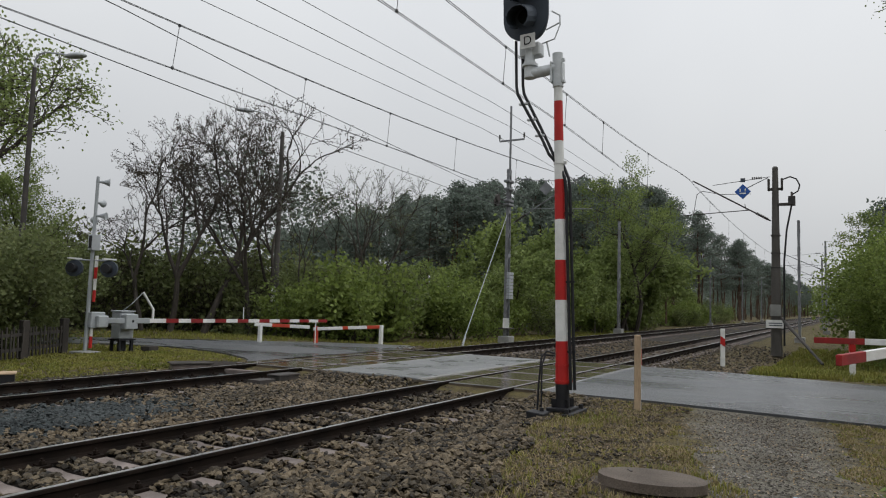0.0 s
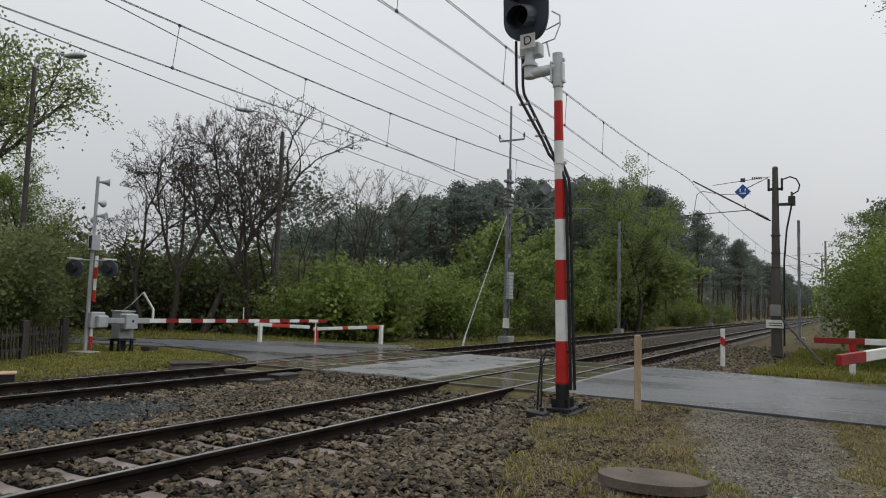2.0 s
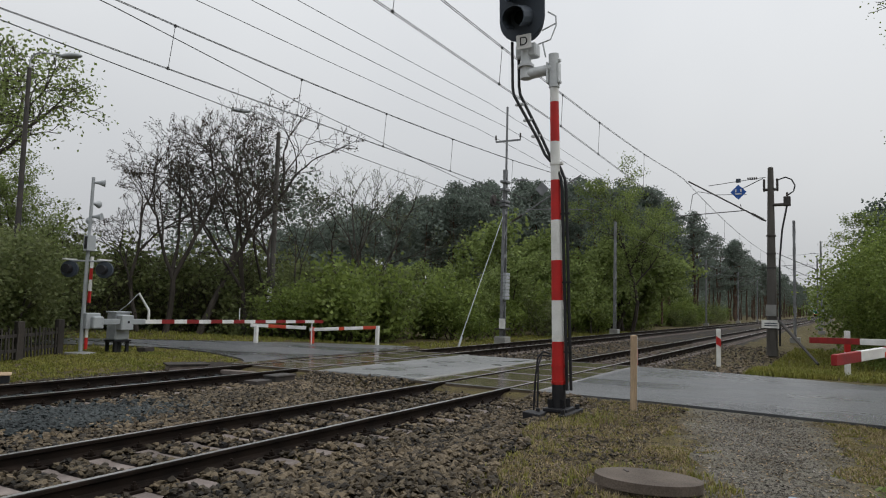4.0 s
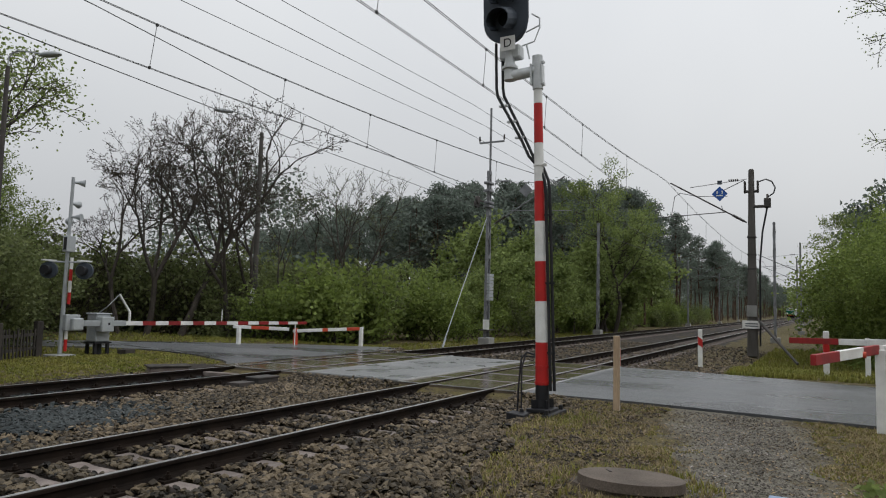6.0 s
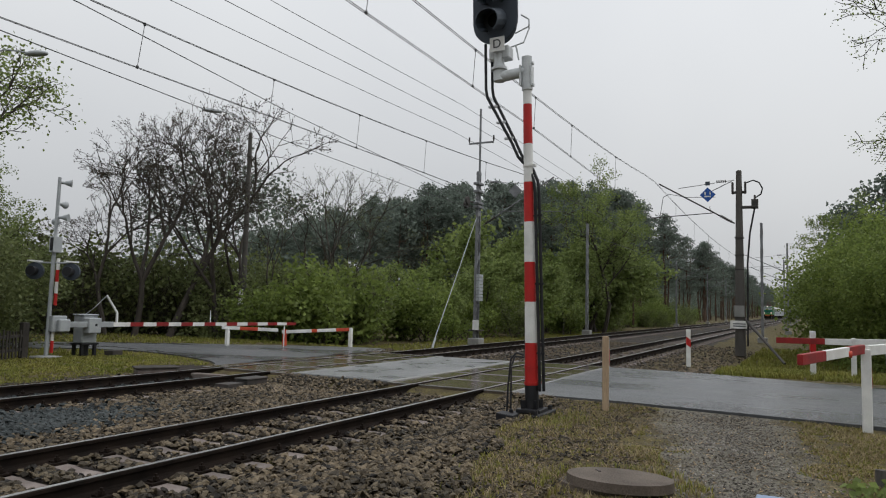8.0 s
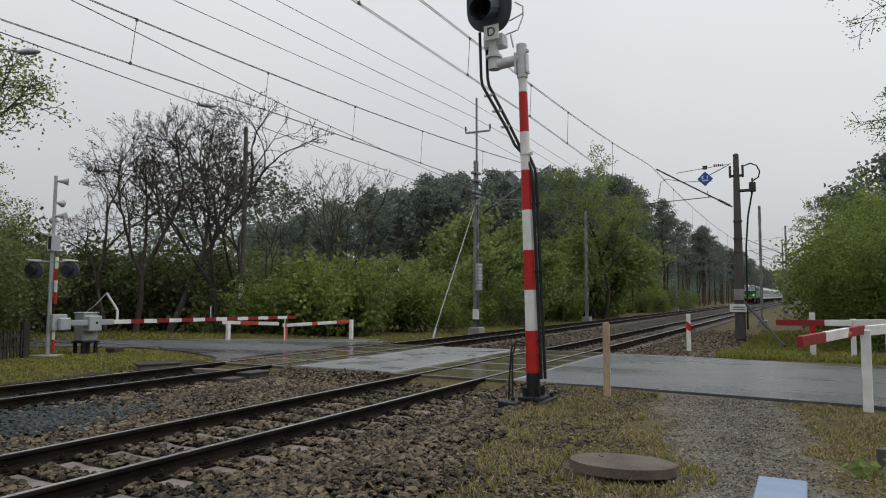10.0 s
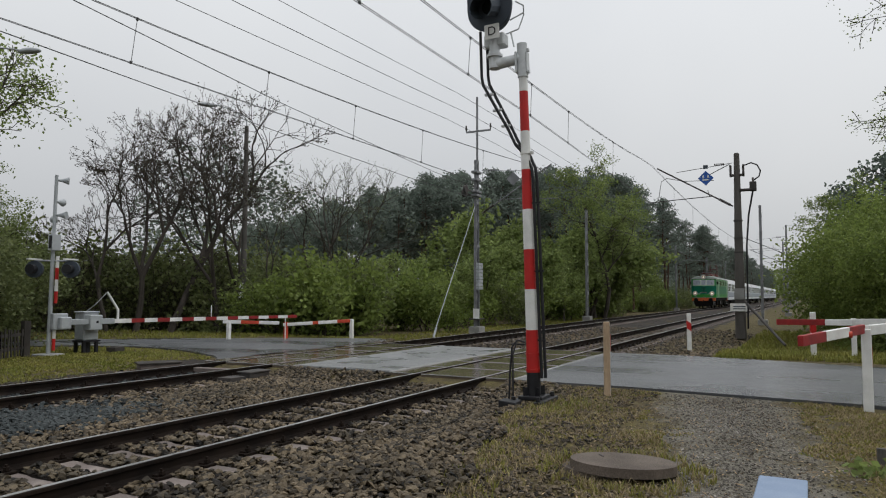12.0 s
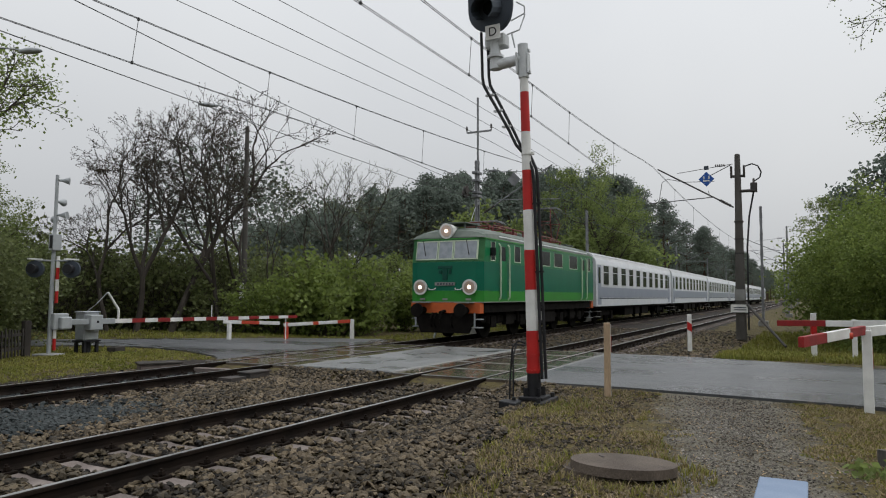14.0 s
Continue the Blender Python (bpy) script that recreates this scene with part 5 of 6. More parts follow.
# ---- small things on the ground ----
def manhole():
    t = thing("manhole_cover", "round concrete well cover standing proud of the grass", "manhole", pose(6.9, 1.64, ground_height(6.9, 1.64) + 0.02, 0, 4.2, 0))
    bm = BM()
    tube(bm, (0, 0, 0.0), (0, 0, 0.085), 0.505, 0.5, 48)
    part("cover", bm, "lid", t, "worn brown-grey concrete lid", 0.012)
    bm = BM()
    tube(bm, (0.05, 0.14, -0.12), (0.05, 0.14, 0.0), 0.47, 0.46, 48)
    part("ring", bm, "lid", t, "concrete well ring", 0.01)
    bm = BM()
    box(bm, -0.06, 0.06, -0.012, 0.012, 0.084, 0.093, pose(0.15, 0.25, 0, 0, 0, 30))
    part("lifting_eye", bm, "dark_steel", t)


manhole()


def blue_box():
    t = thing("cable_cabinet", "low pale blue metal box top by the path", "box", pose(5.58, 0.21, -0.15))
    bm = BM()
    box(bm, -0.32, 0.30, -0.14, 0.14, 0, 0.37)
    part("body", bm, "blue_box", t, bevel=0.01)
    bm = BM()
    box(bm, -0.36, 0.33, -0.165, 0.165, 0.37, 0.40)
    part("lid", bm, "blue_box", t, bevel=0.008)


blue_box()


def slab_thing(name, label, category, x, y, sx, sy, sz, mat, turn=0, z=None):
    t = thing(name, label, category, pose(x, y, (ground_height(x, y) if z is None else z), 0, 0, turn))
    bm = BM()
    box(bm, -sx / 2, sx / 2, -sy / 2, sy / 2, -0.05, sz)
    part("body", bm, mat, t, bevel=0.012)
    return t


crate = slab_thing("cable_pit", "low brown concrete cable pit beside the track", "pit", 12.05, 14.15, 0.9, 0.55, 0.16, "sleeper", -30)
bm = BM()
box(bm, -0.5, 0.5, -0.32, 0.32, 0.16, 0.2)
part("lid", bm, "old_wood", crate, "brown wooden lid", 0.01)
pm = slab_thing("point_machine", "grey track equipment box beside the rail", "equipment box", 11.7, 10.75, 0.62, 0.34, 0.15, "dark_steel", 0, -0.22)
bm = BM()
v = box(bm, -0.33, 0.33, -0.19, 0.19, 0.15, 0.19)
part("lid", bm, "dark_steel", pm, bevel=0.01)
bm = BM()
box(bm, -0.9, -0.45, -0.2, 0.15, -0.02, 0.12)
tube(bm, (-0.45, 0, 0.08), (0.5, 0.2, 0.1), 0.02)
part("rod", bm, "dark_steel", pm)
slab_thing("concrete_slab", "long pale concrete slab lying in the grass", "slab", 11.15, 13.95, 0.75, 0.22, 0.07, "concrete", -35)
slab_thing("steel_plank", "pale plank laid between the rails", "plank", 11.9, 12.35, 0.16, 1.15, 0.10, "sleeper", 8, -0.17)
slab_thing("clod", "dark lump of turf on the verge", "debris", 14.1, 18.4, 0.5, 0.28, 0.16, "old_wood", 20)
bx = slab_thing("relay_box", "black box with a yellow edge beside the track", "box", 7.6, 14.55, 0.75, 0.5, 0.18, "black", -30)
bm = BM()
box(bm, -0.4, 0.4, -0.27, 0.27, 0.18, 0.2)
part("lid", bm, "wood", bx, "yellowish lid")
tube_thing = thing("hose", "black cable lying on the ballast", "cable")
bm = BM()
pipe(bm, [(4.1 + 0.18 * i, 4.35 - 0.06 * i + 0.05 * math.sin(i), -0.19) for i in range(14)], 0.022)
part("cable", bm, "black", tube_thing)
stump = thing("stump", "grey broken stump of a post in the weeds", "stump", pose(8.35, -0.62, -0.12))
bm = BM()
tube(bm, (0, 0, -0.05), (0.02, 0.0, 0.2), 0.055, 0.06, 9)
part("body", bm, "pole_concrete", stump)


# ---- crossing deck ----
def deck_panels(yc, group):
    rows = ((yc - 0.66, yc + 0.66), (yc - 1.36, yc - 0.80), (yc + 0.80, yc + 1.36))
    n = 5
    for y0, y1 in rows:
        for i in range(n):
            x0 = ROAD_0 - 0.05 + (ROAD_1 - ROAD_0 + 0.1) * i / n
            x1 = ROAD_0 - 0.05 + (ROAD_1 - ROAD_0 + 0.1) * (i + 1) / n - 0.03
            t = thing("deck_panel", "wet brown-grey crossing panel with pale steel edges", "deck panel", pose((x0 + x1) / 2, (y0 + y1) / 2, -0.012 + random.uniform(-0.004, 0.004)), group)
            hx, hy = (x1 - x0) / 2, (y1 - y0) / 2
            bm = BM()
            box(bm, -hx, hx, -hy, hy, -0.16, 0)
            part("slab", bm, "slab", t, bevel=0.01)
            for s in (-1, 1):
                bm = BM()
                box(bm, s * hx - (0.03 if s > 0 else 0), s * hx + (0.03 if s < 0 else 0), -hy + 0.01, hy - 0.01, -0.02, 0.004)
                part("edge_iron", bm, "concrete", t, "pale worn edge")


deck_panels(TRACK_1, "panels of the nearer crossing")
deck_panels(TRACK_2, "panels of the farther crossing")
for yy in (TRACK_1 + 1.40, TRACK_2 - 1.42, TRACK_1 - 1.40):
    k = slab_thing("edge_kerb", "pale concrete kerb along the crossing panels", "kerb", (ROAD_0 + ROAD_1) / 2, yy, ROAD_1 - ROAD_0 + 0.1, 0.07, 0.0, "concrete", 0, 0.004)


# ---- loose stones, grass and litter ----
def stone_field(name, label, mat, count, place, size, seed, sink=0.35, rest=None, heap=0.0):
    """Crushed stones as squashed, jittered octahedra-like lumps."""
    rng = np.random.default_rng(seed)
    base = np.array([(1, 0, 0), (-1, 0, 0), (0, 1, 0), (0, -1, 0), (0, 0, 1), (0, 0, -1), (0.62, 0.62, 0.5), (-0.62, 0.6, 0.5), (-0.6, -0.62, 0.5), (0.62, -0.6, 0.5)])
    tris = np.array([(6, 0, 2), (7, 2, 1), (8, 1, 3), (9, 3, 0), (4, 6, 7), (4, 7, 8), (4, 8, 9), (4, 9, 6), (6, 2, 7), (7, 1, 8), (8, 3, 9), (9, 0, 6)])
    V, F = [], []
    k = 0
    for _ in range(count):
        x, y = place(rng)
        z = ground_height(x, y) if rest is None else rest(x, y)
        if z is None:
            continue
        s = size * rng.uniform(0.55, 1.25)
        pts = base * rng.uniform(0.7, 1.2, (10, 1)) * np.array([s * rng.uniform(0.8, 1.3), s * rng.uniform(0.6, 1.0), s * rng.uniform(0.55, 0.95)])
        a, b, c = rng.uniform(0, 6.28), rng.normal(0, 0.4), rng.normal(0, 0.4)
        R = np.array(Euler((b, c, a)).to_matrix())
        V.append(pts @ R.T + np.array([x, y, z + s * (0.62 - sink) + heap * rng.uniform(0.1, 1.0)]))
        F.append(tris + k)
        k += 10
    ob = pydata(name, np.concatenate(V).tolist(), np.concatenate(F).tolist(), mat)
    return tagged(ob, label, "ballast", kind="stuff")


def shoulder(x):
    """Where the stones give way to the grass beside the nearer track."""
    return interp(((2.0, 2.3), (5.4, 2.65), (7.1, 3.1), (9.5, 3.85), (12.7, 4.25)), x) + 0.35 * noise.noise((x * 1.1, 0.3, 8.0))


def bed_rest(x, y):
    """Height of the stones: between the sleepers, none on sleepers, rails or deck."""
    if ROAD_0 - 0.12 < x < ROAD_1 + 0.12:
        return None
    for yc in (TRACK_1, TRACK_2):
        if abs(y - yc) < 1.28:
            u = (x - 4.26) / 0.5903
            if abs(u - round(u)) * 0.5903 < 0.125:
                return None
            if abs(abs(y - yc) - 0.7525) < 0.085:
                return None
            return -0.205
    if y < shoulder(x) and x < ROAD_0:
        return None
    return ground_height(x, y) + 0.008


stone_field("ballast_stones", "loose brown and grey crushed stones round the nearer track", "stone", 32000, lambda r: (2.4 + 10.3 * r.random() ** 1.1, 2.4 + 8.3 * r.random()), 0.049, 1, rest=bed_rest, heap=0.036)
stone_field("ballast_stones", "crushed stones heaped by the farther track", "stone", 9000, lambda r: (5 + 7.7 * r.random(), (9.4 + 1.8 * r.random()) if r.random() < 0.7 else (12.7 + 1.6 * r.random())), 0.044, 2, rest=bed_rest, heap=0.03)
stone_field("dark_ballast", "dark grey crushed stones between the rails of the farther track", "stone_grey", 5000, lambda r: (5 + 7.7 * r.random(), 11.1 + 1.65 * r.random()), 0.045, 12, rest=bed_rest)
stone_field("dark_ballast", "patch of dark grey fresh ballast between the tracks", "stone_grey", 4200, lambda r: (5.9 + r.normal(0, 0.85), 9.85 + r.normal(0, 0.42)), 0.052, 3, rest=lambda x, y: bed_rest(x, y) and bed_rest(x, y) + 0.03, heap=0.02)
stone_field("ballast_stones", "crushed stones beyond the crossing", "stone", 9000, lambda r: (20.3 + 20 * r.random() ** 1.4, 2.5 + 11.6 * r.random()), 0.055, 4, rest=bed_rest)


stone_field("path_gravel", "scattered small stones on the trodden path", "gravel", 9000, lambda r: (lambda x: (x, 0.14 * x - 0.45 + r.normal(0, 0.55)))(5 + 7.5 * r.random()), 0.015, 6, rest=lambda x, y: None if on_road(x, y) else ground_height(x, y))
stone_field("verge_stones", "stray ballast stones strewn in the grass", "stone", 5500, lambda r: (lambda x: (x, shoulder(x) - 1.7 * r.random() ** 1.6))(5.2 + 7.4 * r.random()), 0.027, 7, rest=lambda x, y: None if math.hypot(x - 6.9, y - 1.64) < 0.55 else ground_height(x, y))


def grass_field(name, label, mat, count, place, h, seed, lean=0.5, width=0.006):
    rng = random.Random(seed)
    V, F = [], []
    for _ in range(count):
        x, y = place(rng)
        if on_road(x, y):
            continue
        z = ground_height(x, y) - 0.01
        n = rng.randint(3, 6)
        for _ in range(n):
            a = rng.uniform(0, 6.28)
            px, py = x + rng.gauss(0, 0.02), y + rng.gauss(0, 0.02)
            hh = h * rng.uniform(0.4, 1.2)
            dx, dy = math.cos(a), math.sin(a)
            b = lean * rng.uniform(0.2, 1.0) * hh
            w = width * rng.uniform(0.7, 1.3)
            k = len(V)
            V.extend(((px - dy * w, py + dx * w, z), (px + dy * w, py - dx * w, z), (px + dx * b * 0.35 + dy * w * 0.8, py + dy * b * 0.35 - dx * w * 0.8, z + hh * 0.6), (px + dx * b * 0.35 - dy * w * 0.8, py + dy * b * 0.35 + dx * w * 0.8, z + hh * 0.6), (px + dx * b, py + dy * b, z + hh)))
            F.extend(((k, k + 1, k + 2, k + 3), (k + 3, k + 2, k + 4)))
    ob = pydata(name, V, F, mat)
    return tagged(ob, label, "grass", kind="stuff")


def verge_spot(r):
    for _ in range(20):
        x, y = 4.5 + 8.1 * r.random(), -2.0 + 6.2 * r.random()
        d = abs(y - (0.14 * x - 0.45))
        if y > shoulder(x) + 0.25 * r.random():
            continue
        if d > 0.38 + 0.05 * x + 0.5 * noise.noise((x * 1.2, y * 1.2, 0)) and noise.noise((x * 1.1, y * 1.1, 5.0)) + 0.5 * noise.noise((x * 3.5, y * 3.5, 2.0)) > -0.10 + 0.2 * (y > 3.2):
            return x, y
    return 5.0 + r.random(), 1.6 + 0.5 * r.random()


grass_field("verge_grass", "short spring grass on the near verge", "grass", 9000, verge_spot, 0.032, 1)
grass_field("moss", "low yellow-green moss on the verge", "moss", 17000, verge_spot, 0.02, 8, 1.2, 0.012)
grass_field("dry_grass", "straw-coloured dead grass among the green", "dry_grass", 6500, verge_spot, 0.055, 2, 1.3)


def tuft_spot(r):
    """Rank tufts at the foot of the signal, round the well cover and along the stones."""
    k = r.random()
    if k < 0.4:
        x = 5.2 + 6.0 * r.random()
        return x + r.gauss(0, 0.1), shoulder(x) - 0.1 + r.gauss(0, 0.16)
    if k < 0.65:
        a = r.uniform(0, 6.28)
        q = r.uniform(0.58, 0.85)
        return 6.9 + q * math.cos(a), 1.66 + q * math.sin(a)
    return 10.3 + r.gauss(0, 0.5), 3.4 + r.gauss(0, 0.3)


grass_field("tuft_grass", "longer grass tufts round the signal foot and well cover", "grass", 800, tuft_spot, 0.085, 14, 0.9, 0.006)
grass_field("tuft_straw", "dead straw tufts round the signal foot and well cover", "dry_grass", 600, tuft_spot, 0.10, 15, 1.1, 0.005)
grass_field("far_grass", "yellow-green grass beside the farther track", "grass", 9000, lambda r: (5 + 10 * r.random(), 14.2 + 6.2 * r.random()), 0.06, 3, 0.8, 0.012)
grass_field("roadside_grass", "grass along the road's outer edge", "grass", 7000, lambda r: (20.4 + 24 * r.random() ** 1.3, -5 + 7.4 * r.random()), 0.16, 4, 0.6, 0.014)
grass_field("wood_edge_grass", "rank grass at the foot of the wood", "grass", 6000, lambda r: ((23 + 40 * r.random(), 15.6 + 3.2 * r.random()) if r.random() < 0.5 else (12 + 14 * r.random(), 19.6 + 9.4 * r.random())), 0.13, 5, 0.7, 0.014)


def litter_field():
    """Dead leaves and bits of straw lying flat on the verge and the path's edges."""
    rng = random.Random(9)
    V, F = [], []
    for _ in range(5200):
        x, y = 4.8 + 7.6 * rng.random(), -2.2 + 6.4 * rng.random()
        z = ground_height(x, y) + 0.012
        a, L, w = rng.uniform(0, 6.28), rng.uniform(0.012, 0.035), rng.uniform(0.004, 0.012)
        dx, dy, tilt = math.cos(a), math.sin(a), rng.uniform(-0.012, 0.012)
        k = len(V)
        V.extend(((x - dx * L, y - dy * L, z - tilt), (x + dy * w, y - dx * w, z + 0.004), (x + dx * L, y + dy * L, z + tilt), (x - dy * w, y + dx * w, z + 0.004)))
        F.append((k, k + 1, k + 2, k + 3))
    tagged(pydata("leaf_litter", V, F, "litter"), "dead leaves and straw strewn on the verge", "litter", kind="stuff")


litter_field()
weed = make_tree("weed", "leafy green weed growing by the stump", 130, 0.30, 0.006, "leaf_mid", stems=9, segs=(4, 2, 2, 2), levels=1, leaf_from=0, leaves=4, leaf=0.07, puff=0.04, kids=(2, 1, 1), bare=(0, 0, 0))
put(weed, 8.1, -0.5, 1.5)
put(weed, 8.0, -0.72, 1.4)
put(weed, 7.85, -0.6, 1.2)
put(weed, 8.3, -0.85, 1.3)


# ---- the train ----
def skin(bm, stations):
    """Joins equal-length rings of points into a closed hull."""
    rings = [[bm.verts.new(p) for p in s] for s in stations]
    n = len(rings[0])
    for a, b in zip(rings, rings[1:]):
        for i in range(n):
            bm.faces.new((a[i], a[(i + 1) % n], b[(i + 1) % n], b[i]))
    bm.faces.new(rings[0][::-1])
    bm.faces.new(rings[-1])


def wheel_set(parent, x, r, n_spokes=0):
    made = []
    for s in (-0.75, 0.75):
        bm = BM()
        tube(bm, (0, -0.065, 0), (0, 0.065, 0), r, r, 28)
        tube(bm, (0, -0.09, 0), (0, -0.065, 0), r * 0.28, r * 0.28, 14)
        for k in range(6):
            a = 2 * math.pi * k / 6
            tube(bm, (r * 0.6 * math.cos(a), -0.075, r * 0.6 * math.sin(a)), (r * 0.6 * math.cos(a), -0.06, r * 0.6 * math.sin(a)), r * 0.13, n=8)
        made.append(part("wheel", bm, "loco_under", parent, "dark steel wheel", at=pose(x, s, r)))
    return made


LOCO_L = 14.7


def front_x(z):
    """Nose of the body: upright below the windows, raked above."""
    return 0.0 if z < 2.9 else 0.16 * (z - 2.9)


def build_loco():
    t = thing("locomotive", "green electric locomotive with lit headlamps and raised roof gear", "locomotive")
    W = 1.5

    def band(name, z0, z1, mat, out=0.0, label=""):
        bm = BM()
        w = W + out
        st = []
        for z in (z0, z1):
            f, c = front_x(z) - out, 0.13
            st.append([(f + c, -w, z), (f, -w + 0.28, z), (f - 0.06, 0, z), (f, w - 0.28, z), (f + c, w, z), (LOCO_L - f - c, w, z), (LOCO_L - f, w - 0.28, z), (LOCO_L - f + 0.06, 0, z), (LOCO_L - f, -w + 0.28, z), (LOCO_L - f - c, -w, z)])
        skin(bm, st)
        return part(name, bm, mat, t, label)
    band("lower_body", 1.40, 1.80, "green_mid", 0, "mid green lower body band")
    band("middle_body", 1.802, 2.86, "green_dark", 0, "dark green middle body band")
    band("upper_body", 2.862, 3.70, "green_side", 0, "green window band")
    band("sill_line", 1.37, 1.40, "concrete", 0.012, "pale line along the sill")
    band("gutter", 3.70, 3.745, "green_mid", 0.02)
    # roof
    bm = BM()
    st = []
    for x, k in ((0.10, 0.10), (0.28, 0.62), (0.55, 0.85), (1.2, 1.0), (2.0, 1.04), (LOCO_L - 2.0, 1.04), (LOCO_L - 1.2, 1.0), (LOCO_L - 0.55, 0.85), (LOCO_L - 0.28, 0.62), (LOCO_L - 0.10, 0.10)):
        ring = []
        for i in range(11):
            a = math.pi * i / 10
            ring.append((x, 1.5 * math.cos(a), 3.745 + 0.5 * k * math.sin(a) ** 0.8))
        st.append(ring)
    skin(bm, st)
    roof = part("roof", bm, "loco_roof", t, "weathered grey-green roof")
    for s in (-1, 1):
        bm = BM()
        tube(bm, (1.6, s * 1.43, 3.86), (LOCO_L - 1.2, s * 1.43, 3.86), 0.05, n=6)
        part("roof_rail", bm, "coach_roof", roof)
    # front and rear faces
    for end in (0, 1):
        m = Matrix.Identity(4) if not end else Matrix.Translation((LOCO_L, 0, 0)) @ Matrix.Rotation(math.pi, 4, "Z")

        def put_in(bm):
            for v in bm.verts:
                v.co = m @ v.co
            return bm
        bm = BM()
        line = [(0.129, -1.501), (0.0, -1.221), (-0.0605, 0), (0.0, 1.221), (0.129, 1.501)]
        lo, hi = ([bm.verts.new((front_x(z) + u, y, z)) for u, y in line] for z in (2.87, 3.69))
        for i in range(4):
            bm.faces.new((lo[i], lo[i + 1], hi[i + 1], hi[i]))
        bmesh.ops.solidify(bm, geom=bm.faces[:], thickness=0.005)
        part("front_panel", put_in(bm), "green_pale", t, "pale green panel round the windscreens")
        for y0, y1 in ((-1.25, -0.37), (-0.27, 0.27), (0.37, 1.25)):
            bm = BM()
            za, zb = 2.99, 3.62
            xa, xb = front_x(za) - 0.075, front_x(zb) - 0.075
            sl = 0.11 if abs(y0 + y1) > 1 else 0.0
            def fx(y, base):
                return base + (0.06 * abs(y) / 1.3 if abs(y) < 1.26 else 0.09)
            v = [bm.verts.new(p) for p in ((fx(y0, xa), y0, za), (fx(y1, xa), y1, za), (fx(y1, xb), y1, zb), (fx(y0, xb), y0, zb))]
            w = [bm.verts.new(p.co + Vector((0.06, 0, 0))) for p in v]
            bm.faces.new(v)
            bm.faces.new(w[::-1])
            for i in range(4):
                bm.faces.new((v[i], v[(i + 1) % 4], w[(i + 1) % 4], w[i]))
            pane = part("windscreen", put_in(bm), "screen", t, "glass windscreen")
            for (ya, yb, z0, z1) in ((y0 - 0.04, y1 + 0.04, za - 0.045, za), (y0 - 0.04, y1 + 0.04, zb, zb + 0.04), (y0 - 0.04, y0, za, zb), (y1, y1 + 0.04, za, zb)):
                bm = BM()
                vs = box(bm, -0.02, 0.05, ya, yb, z0, z1)
                for q in vs:
                    q.co.x += fx(q.co.y, front_x(q.co.z) - 0.075)
                part("window_frame", put_in(bm), "cream", pane)
        for y in (-1.02, 1.02):
            bm = BM()
            tube(bm, (0.1, y, 1.93), (-0.13, y, 1.93), 0.23, 0.285, 28)
            lamp = part("headlamp", put_in(bm), "white", t, "pale-rimmed round headlamp")
            bm = BM()
            tube(bm, (-0.12, y, 1.93), (-0.14, y, 1.93), 0.225, 0.215, 28)
            part("reflector", put_in(bm), "mirror", lamp)
            bm = BM()
            tube(bm, (-0.12, y, 1.93), (-0.155, y, 1.93), 0.09 if not end else 0.02, 0.06 if not end else 0.02, 16)
            part("bulb", put_in(bm), "lamp_on" if not end else "screen", lamp, "glowing lamp")
        bm = BM()
        tube(bm, (0.75, 0, 4.05), (0.02, 0, 4.02), 0.22, 0.29, 28)
        lamp = part("top_headlamp", put_in(bm), "white", t, "round headlamp above the windscreen")
        bm = BM()
        tube(bm, (0.03, 0, 4.02), (0.005, 0, 4.02), 0.22, 0.21, 28)
        part("reflector", put_in(bm), "mirror", lamp)
        bm = BM()
        tube(bm, (0.02, 0, 4.02), (-0.01, 0, 4.02), 0.085 if not end else 0.03, 0.05, 16)
        part("bulb", put_in(bm), "lamp_on" if not end else "screen", lamp, "glowing lamp")
        bm = BM()
        box(bm, 0.4, 1.8, -0.6, 0.5, 4.34, 4.38)
        for yy in (-0.5, 0.4):
            tube(bm, (0.6, yy, 4.1), (0.6, yy, 4.36), 0.03, n=6)
            tube(bm, (1.6, yy, 4.1), (1.6, yy, 4.36), 0.03, n=6)
        part("roof_shield", put_in(bm), "loco_roof", t, "flat shield above the top lamp")
        # emblem, plate, grab irons
        bm = BM()
        box(bm, -0.085, -0.05, -0.30, 0.30, 2.62, 2.72)
        box(bm, -0.085, -0.05, -0.10, 0.10, 2.2, 2.62)
        box(bm, -0.085, -0.05, -0.26, -0.14, 2.42, 2.56)
        box(bm, -0.085, -0.05, 0.14, 0.26, 2.42, 2.56)
        part("emblem", put_in(bm), "emblem", t, "raised eagle-like emblem in body colour", 0.01)
        bm = BM()
        box(bm, -0.088, -0.06, -0.42, 0.42, 1.99, 2.11)
        plate = part("plate", put_in(bm), "concrete", t, "pale plate with dark writing")
        bm = BM()
        for k in range(6):
            box(bm, -0.092, -0.088, -0.36 + 0.12 * k, -0.29 + 0.12 * k, 2.015, 2.085)
        part("lettering", put_in(bm), "signal_black", plate)
        for y in (-0.55, 0.55):
            bm = BM()
            pipe(bm, [(-0.03, y - 0.15, 1.9), (-0.12, y - 0.1, 1.84), (-0.12, y + 0.1, 1.84), (-0.03, y + 0.15, 1.9)], 0.018, 6)
            part("grab_iron", put_in(bm), "white", t)
        for y in (-0.95, 0.0, 0.95):
            bm = BM()
            box(bm, -0.075, -0.04, y - 0.1, y + 0.1, 1.45, 1.52)
            part("data_plate", put_in(bm), "concrete", t)
        for y in (-0.95, 0.85):
            bm = BM()
